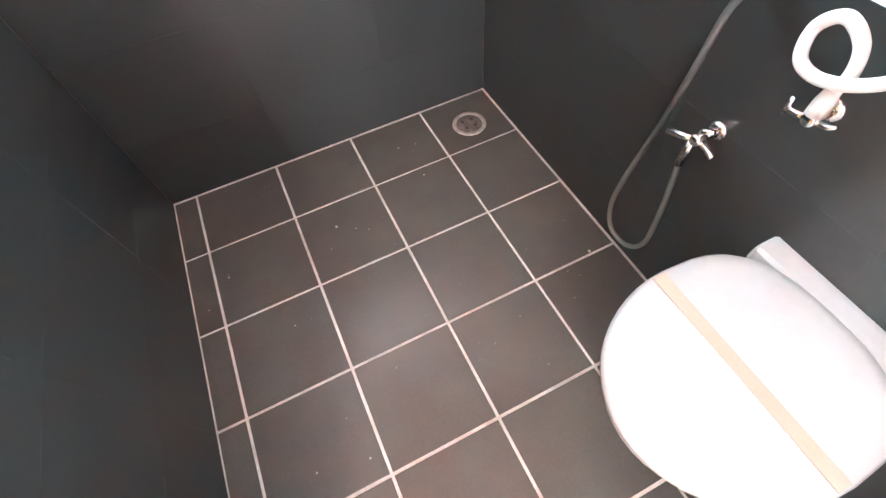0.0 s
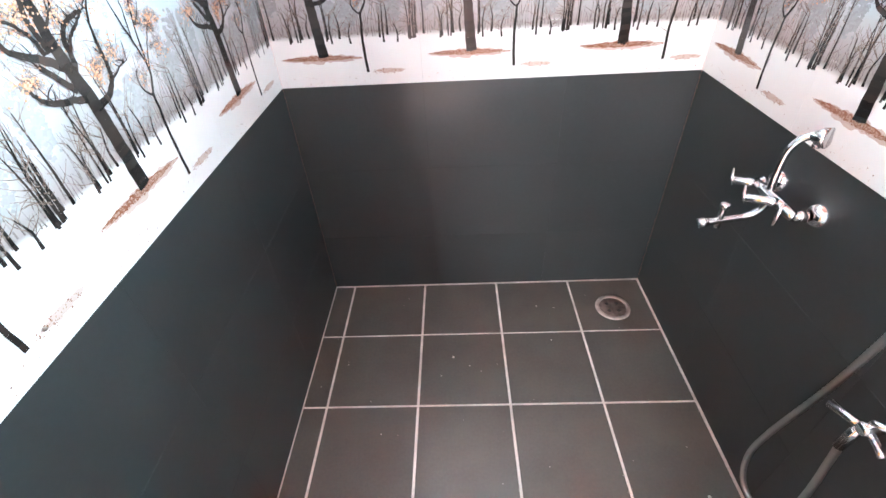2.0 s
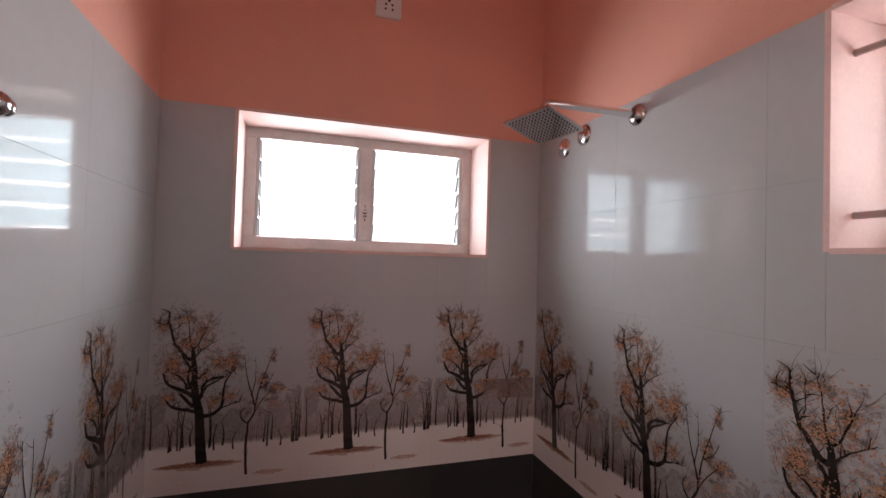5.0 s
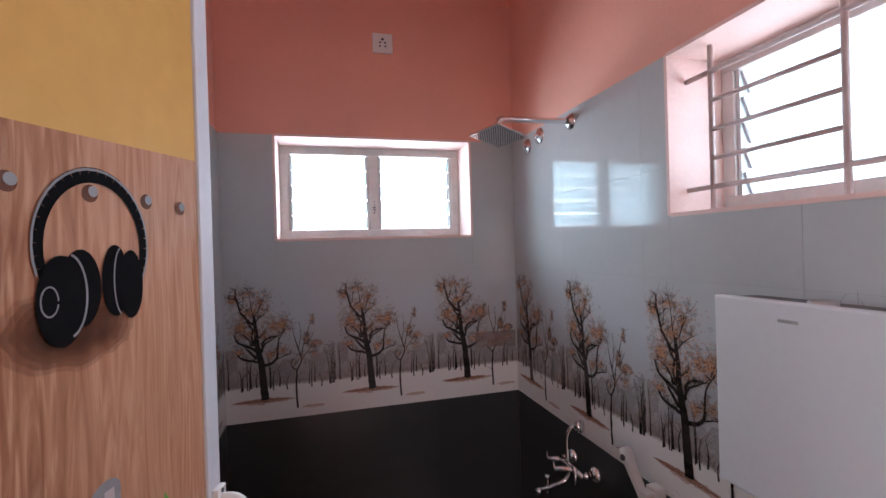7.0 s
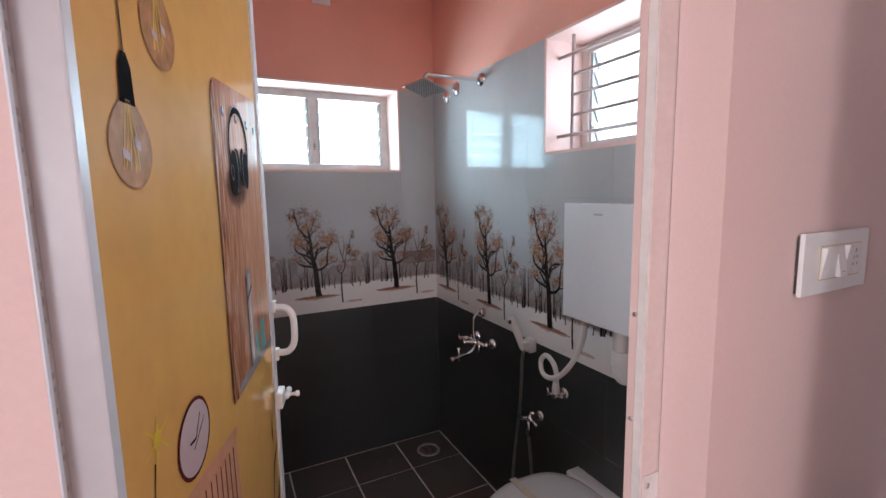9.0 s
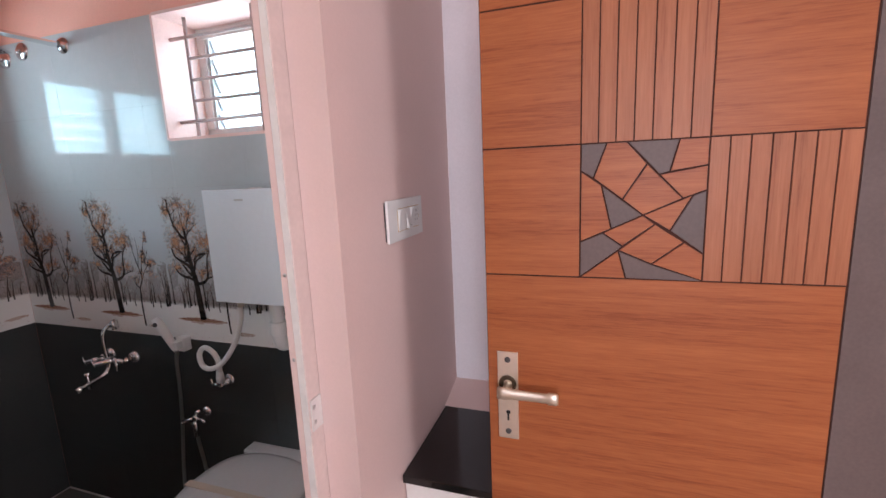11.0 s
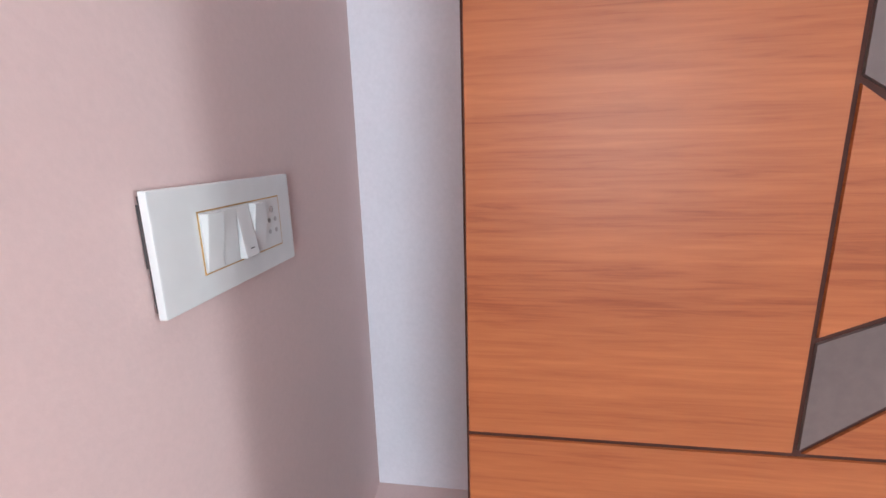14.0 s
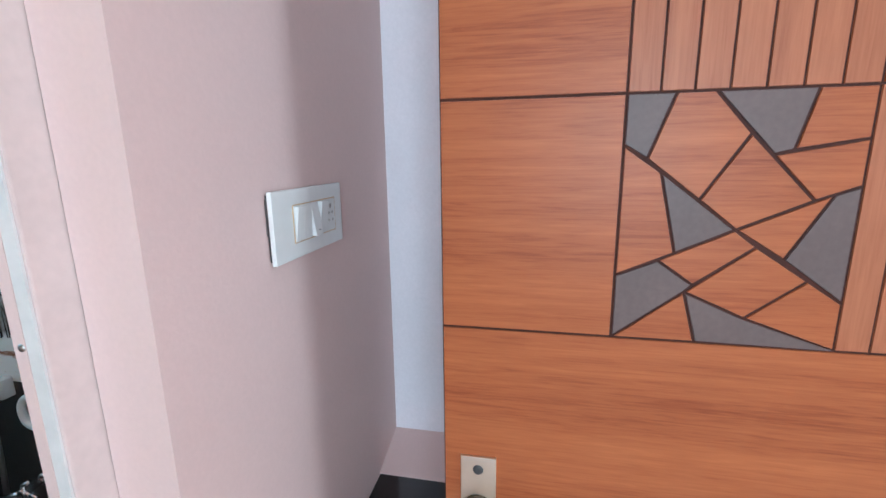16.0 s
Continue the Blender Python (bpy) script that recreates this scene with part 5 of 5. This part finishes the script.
    for cu, cz, ru, rz, layer, slot in ((0.150, 0.080, 0.115, 0.0135, 0.6, 7), (0.140, 0.081, 0.118, 0.0105, 1.8, 7), (0.133, 0.083, 0.108, 0.0078, 3.0, 8), (0.340, 0.041, 0.048, 0.0075, 1.8, 7)):
        put([(cu + ru * math.copysign(abs(math.cos(a)) ** 1.25, math.cos(a)) * rng.uniform(0.80, 1.08), cz + rz * math.sin(a) * rng.uniform(0.55, 1.2)) for a in [2 * math.pi * k / 60 for k in range(60)]], layer, slot)
    # sapling
    for line, a, b in (([(0.274, 0.038), (0.270, 0.11), (0.273, 0.16), (0.275, 0.197)], 0.0085, 0.006), ([(0.275, 0.197), (0.293, 0.235), (0.283, 0.283), (0.270, 0.326), (0.262, 0.37), (0.258, 0.41)], 0.006, 0.0012),
                       ([(0.275, 0.195), (0.257, 0.209), (0.252, 0.228), (0.262, 0.245)], 0.005, 0.0015), ([(0.293, 0.235), (0.303, 0.30), (0.321, 0.352), (0.338, 0.403), (0.348, 0.43)], 0.0045, 0.001),
                       ([(0.291, 0.23), (0.312, 0.262), (0.335, 0.29), (0.352, 0.302)], 0.004, 0.001), ([(0.283, 0.283), (0.292, 0.33), (0.290, 0.40)], 0.003, 0.001), ([(0.303, 0.30), (0.33, 0.32), (0.345, 0.35)], 0.003, 0.001)):
        twigs(stroke(line, a, b, 4, 0, 0.0008), 7, 0.030, 1, 3)
    for cu, cz, ru, rz, n in ((0.316, 0.325, 0.016, 0.026, 70), (0.347, 0.300, 0.030, 0.018, 90), (0.347, 0.258, 0.026, 0.018, 50), (0.340, 0.402, 0.009, 0.024, 36), (0.296, 0.245, 0.02, 0.03, 30), (0.262, 0.23, 0.018, 0.015, 22)):
        leaves(cu, cz, ru, rz, n, 5, 1, 0.0085)
        leaves(cu, cz, ru * 1.2, rz * 1.2, n, 2, 5, 0.0022, True)
    # the large gnarled tree: a soft crown first, then limbs, twigs and leaves
    clusters = ((0.060, 0.386, 0.040, 0.044, 260), (0.053, 0.287, 0.027, 0.014, 70), (0.105, 0.446, 0.052, 0.028, 150), (0.085, 0.522, 0.056, 0.020, 80), (0.139, 0.486, 0.034, 0.040, 110), (0.032, 0.497, 0.026, 0.022, 80),
                (0.221, 0.386, 0.031, 0.036, 190), (0.183, 0.386, 0.036, 0.032, 110), (0.174, 0.265, 0.022, 0.022, 70), (0.221, 0.283, 0.027, 0.022, 60), (0.100, 0.360, 0.035, 0.03, 90), (0.150, 0.345, 0.03, 0.03, 60))
    for cu, cz, ru, rz, n in clusters:
        leaves(cu, cz, ru * 1.15, rz * 1.15, int(n * 0.8), 5, 1, 0.0090, True)
    trunk = [([(0.149, 0.086), (0.145, 0.135), (0.142, 0.178), (0.137, 0.235), (0.128, 0.282), (0.122, 0.317)], 0.031, 0.020), ([(0.122, 0.312), (0.120, 0.36), (0.117, 0.40), (0.112, 0.433)], 0.020, 0.010),
             ([(0.157, 0.086), (0.149, 0.094), (0.141, 0.086)], 0.016, 0.010)]
    limbs = [([(0.118, 0.394), (0.096, 0.407), (0.079, 0.429), (0.063, 0.451), (0.055, 0.485), (0.050, 0.505)], 0.0115, 0.006), ([(0.050, 0.503), (0.047, 0.52), (0.049, 0.537)], 0.006, 0.0025), ([(0.052, 0.498), (0.031, 0.505), (0.014, 0.511)], 0.004, 0.0012),
             ([(0.139, 0.226), (0.165, 0.229), (0.191, 0.243), (0.201, 0.265), (0.203, 0.30), (0.210, 0.334), (0.234, 0.369)], 0.013, 0.003), ([(0.191, 0.243), (0.217, 0.256), (0.247, 0.261)], 0.005, 0.0012),
             ([(0.130, 0.278), (0.142, 0.287), (0.145, 0.317), (0.161, 0.334), (0.187, 0.341), (0.204, 0.343)], 0.0115, 0.005), ([(0.145, 0.300), (0.158, 0.318), (0.178, 0.328), (0.196, 0.340)], 0.006, 0.004),
             ([(0.137, 0.240), (0.105, 0.248), (0.075, 0.255), (0.057, 0.265), (0.049, 0.282)], 0.012, 0.005), ([(0.128, 0.282), (0.096, 0.304), (0.070, 0.317), (0.049, 0.330), (0.037, 0.360)], 0.014, 0.005),
             ([(0.120, 0.256), (0.098, 0.282), (0.083, 0.300)], 0.011, 0.008), ([(0.102, 0.308), (0.096, 0.330), (0.083, 0.347), (0.066, 0.358), (0.052, 0.370)], 0.008, 0.0025),
             ([(0.110, 0.310), (0.104, 0.345), (0.108, 0.375), (0.094, 0.395), (0.086, 0.415)], 0.010, 0.005), ([(0.122, 0.334), (0.139, 0.347), (0.153, 0.358)], 0.006, 0.002),
             ([(0.113, 0.429), (0.130, 0.447), (0.143, 0.481), (0.157, 0.515)], 0.005, 0.0012), ([(0.112, 0.429), (0.105, 0.464), (0.100, 0.507), (0.092, 0.541)], 0.0045, 0.001), ([(0.118, 0.403), (0.143, 0.429), (0.165, 0.447)], 0.0045, 0.001),
             ([(0.063, 0.451), (0.075, 0.48), (0.072, 0.52)], 0.003, 0.001), ([(0.204, 0.343), (0.222, 0.36), (0.236, 0.40)], 0.003, 0.001)]
    for line, a, b in trunk:
        stroke(line, a, b, 6, 0, 0.0012)
    for line, a, b in limbs:
        pts = stroke(line, a, b, 6, 0, 0.0013)
        twigs(pts, 4, 0.028, 0, 5, 0.0028)
        twigs(pts, 13, 0.046, 1, 4, 0.0013)
    for cu, cz, ru, rz, n in clusters:
        leaves(cu, cz, ru * 1.2, rz * 1.2, int(n * 1.25), 2, 5, 0.0023, True)
        leaves(cu, cz, ru * 1.1, rz * 1.1, int(n * 0.45), 2, 7, 0.0020, True)
        for _ in range(n // 15):
            a, l = rng.uniform(0.6, 2.5), rng.uniform(0.018, 0.04)
            u, z = cu + rng.uniform(-1, 1) * ru, cz + rng.uniform(-1.1, 0.7) * rz
            stroke([(u, z), (u + l * 0.5 * math.cos(a), z + l * 0.5 * math.sin(a)), (u + l * math.cos(a + rng.uniform(-0.5, 0.5)), z + l)], 0.0019, 0.0006, 4.5, 1)
    me = bpy.data.meshes.new("mural_print")
    bm.to_mesh(me)
    bm.free()
    for m in (INK, TWIG, LEAF, BUSH, EARTH, CROWN, FAR, WASH, RUST):
        me.materials.append(m)
    return me


# ---- tiles, last ----
tile_meshes = {}


def tile_mesh(w, h, m, joint):
    key = (round(w, 4), round(h, 4), m.name)
    if key not in tile_meshes:
        b = box((joint / 2, 0.0, joint / 2), (w - joint / 2, 0.0011, h - joint / 2), 0.00025, seg=1)
        me = bpy.data.meshes.new("tile")
        b.to_mesh(me)
        b.free()
        me.materials.append(m)
        tile_meshes[key] = me
    return tile_meshes[key]


def lay(parent, u_edges, z_edges, holes, base):
    """Tiles between the edges, less the holes; base is the matrix of the wall's plane: local x across, z up, -y to the room."""
    for ua, ub in zip(u_edges, u_edges[1:]):
        for za, zb in zip(z_edges, z_edges[1:]):
            pieces = [(ua, za, ub, zb)]
            for hole in holes:
                pieces = [q for p in pieces for q in minus(p, hole)]
            for a, b, c, d in pieces:
                if c - a < 0.012 or d - b < 0.012:
                    continue
                m, joint = (BLACK, 0.0004) if d <= ZD + 0.001 else (MURAL, 0.0003) if d <= ZD + 2 * TH + 0.001 else (PLAIN, 0.0004)
                ob = new("tile", tile_mesh(c - a, d - b, m, joint))
                ob.parent = parent
                ob.matrix_basis = base @ Matrix.Translation((a, 0, b))


Z_EDGES = [0.0, ZD - 2 * TH, ZD - TH, ZD, ZD + TH, ZD + 2 * TH, ZD + 3 * TH, ZD + 4 * TH]
print_full, print_cut = mural_print(TW), mural_print(XR - 2 * TW)


def prints(parent, starts, base, mesh):
    for u in starts:
        ob = new("mural_print", mesh)
        ob.parent = parent
        ob.matrix_basis = base @ Matrix.Translation((u, 0, ZD))
        ob["label"] = "printed autumn trees in misty snow"


back_m = Matrix.Translation((0, YB, 0))
lay(wall_back, [0.0, TW, 2 * TW, XR], Z_EDGES, [WIN1], back_m)
prints(wall_back, (0.0, TW), back_m, print_full)
prints(wall_back, (2 * TW,), back_m, print_cut)
right_m = Matrix.Translation((XR, YB, 0)) @ pose(0, 0, 0, 0, 0, -90)
lay(wall_right, [0.0, TW, 2 * TW, 3 * TW, 4 * TW, YB - 0.0855], Z_EDGES, [(YB - WIN2[2], WIN2[1], YB - WIN2[0], WIN2[3])], right_m)
prints(wall_right, (0.0, TW, 2 * TW, 3 * TW), right_m, print_full)
left_m = Matrix.Translation((0, 0, 0)) @ pose(0, 0, 0, 0, 0, 90)
lay(wall_left, [0.0855, YB - 4 * TW, YB - 3 * TW, YB - 2 * TW, YB - TW, YB], Z_EDGES, [], left_m)
prints(wall_left, (YB - 4 * TW, YB - 3 * TW, YB - 2 * TW, YB - TW), left_m, print_full)
# thin sheets of joint filler behind the tiles


def filler(parent, u0, u1, base, holes):
    for lo, hi, m in ((0.0, ZD, DARK_JOINT), (ZD, ZD + 4 * TH, JOINT)):
        bm = bmesh.new()
        pieces = [(u0, lo, u1, hi)]
        for hole in holes:
            pieces = [q for p in pieces for q in minus(p, hole)]
        for a, b, c, d in pieces:
            box((a, 0.0012, b), (c, SLAB - 0.0002, d), bm=bm)
        bm.transform(base)
        part("joint_filler", bm, m, parent)


filler(wall_back, 0.0, XR, back_m, [WIN1])
filler(wall_right, 0.0, YB - 0.0855, right_m, [(YB - WIN2[2], WIN2[1], YB - WIN2[0], WIN2[3])])
filler(wall_left, 0.0855, YB, left_m, [])

FX = [0.0, 0.0815, 0.3815, 0.6810, 0.9785, XR - 0.004]
FY = [0.008, 0.2215, 0.5180, 0.8145, 1.1110, 1.4075, 1.7040, YB - 0.004]
FLOOR_GAP = 0.0085
for xa, xb in zip(FX, FX[1:]):
    for ya, yb in zip(FY, FY[1:]):
        key = (round(xb - xa, 4), round(yb - ya, 4), "floor")
        if key not in tile_meshes:
            b = box((FLOOR_GAP / 2, FLOOR_GAP / 2, -0.008), (xb - xa - FLOOR_GAP / 2, yb - ya - FLOOR_GAP / 2, 0.0), 0.0008, seg=1)
            me = bpy.data.meshes.new("floor_tile")
            b.to_mesh(me)
            b.free()
            me.materials.append(FLOOR_TILE)
            tile_meshes[key] = me
        ob = new("floor_tile", tile_meshes[key])
        ob.parent = floor
        ob.location = (xa, ya, random.Random(int(xa * 1000 + ya * 77)).uniform(-0.0006, 0.0004))

# paint splashes left on the tiles
rng = random.Random(3)
bm = bmesh.new()
spots = [(0.498, 1.597, 0.012), (0.555, 1.558, 0.006), (0.857, 1.664, 0.007), (0.894, 1.823, 0.006), (0.829, 1.836, 0.007), (0.124, 1.573, 0.006), (0.272, 1.311, 0.006), (0.045, 1.485, 0.005), (0.346, 0.873, 0.006), (0.215, 0.901, 0.006), (1.107, 1.062, 0.005), (1.181, 1.120, 0.012)]
spots += [(rng.uniform(0.05, 1.2), rng.uniform(0.6, 1.9), rng.uniform(0.0015, 0.004)) for _ in range(45)]
for u, v, r in spots:
    s = r * 0.5
    bm.faces.new([bm.verts.new((u + s * rng.uniform(0.6, 1.3) * math.cos(k * 1.047), v + s * rng.uniform(0.4, 1.2) * math.sin(k * 1.047), 0.0009)) for k in range(6)])
specks = tagged(link("paint_specks", bm, mat("dried_white_paint", (0.6, 0.57, 0.53), 0.7, vary=0.15)), "small dried white paint splashes on the floor tiles", "paint specks", kind="stuff")
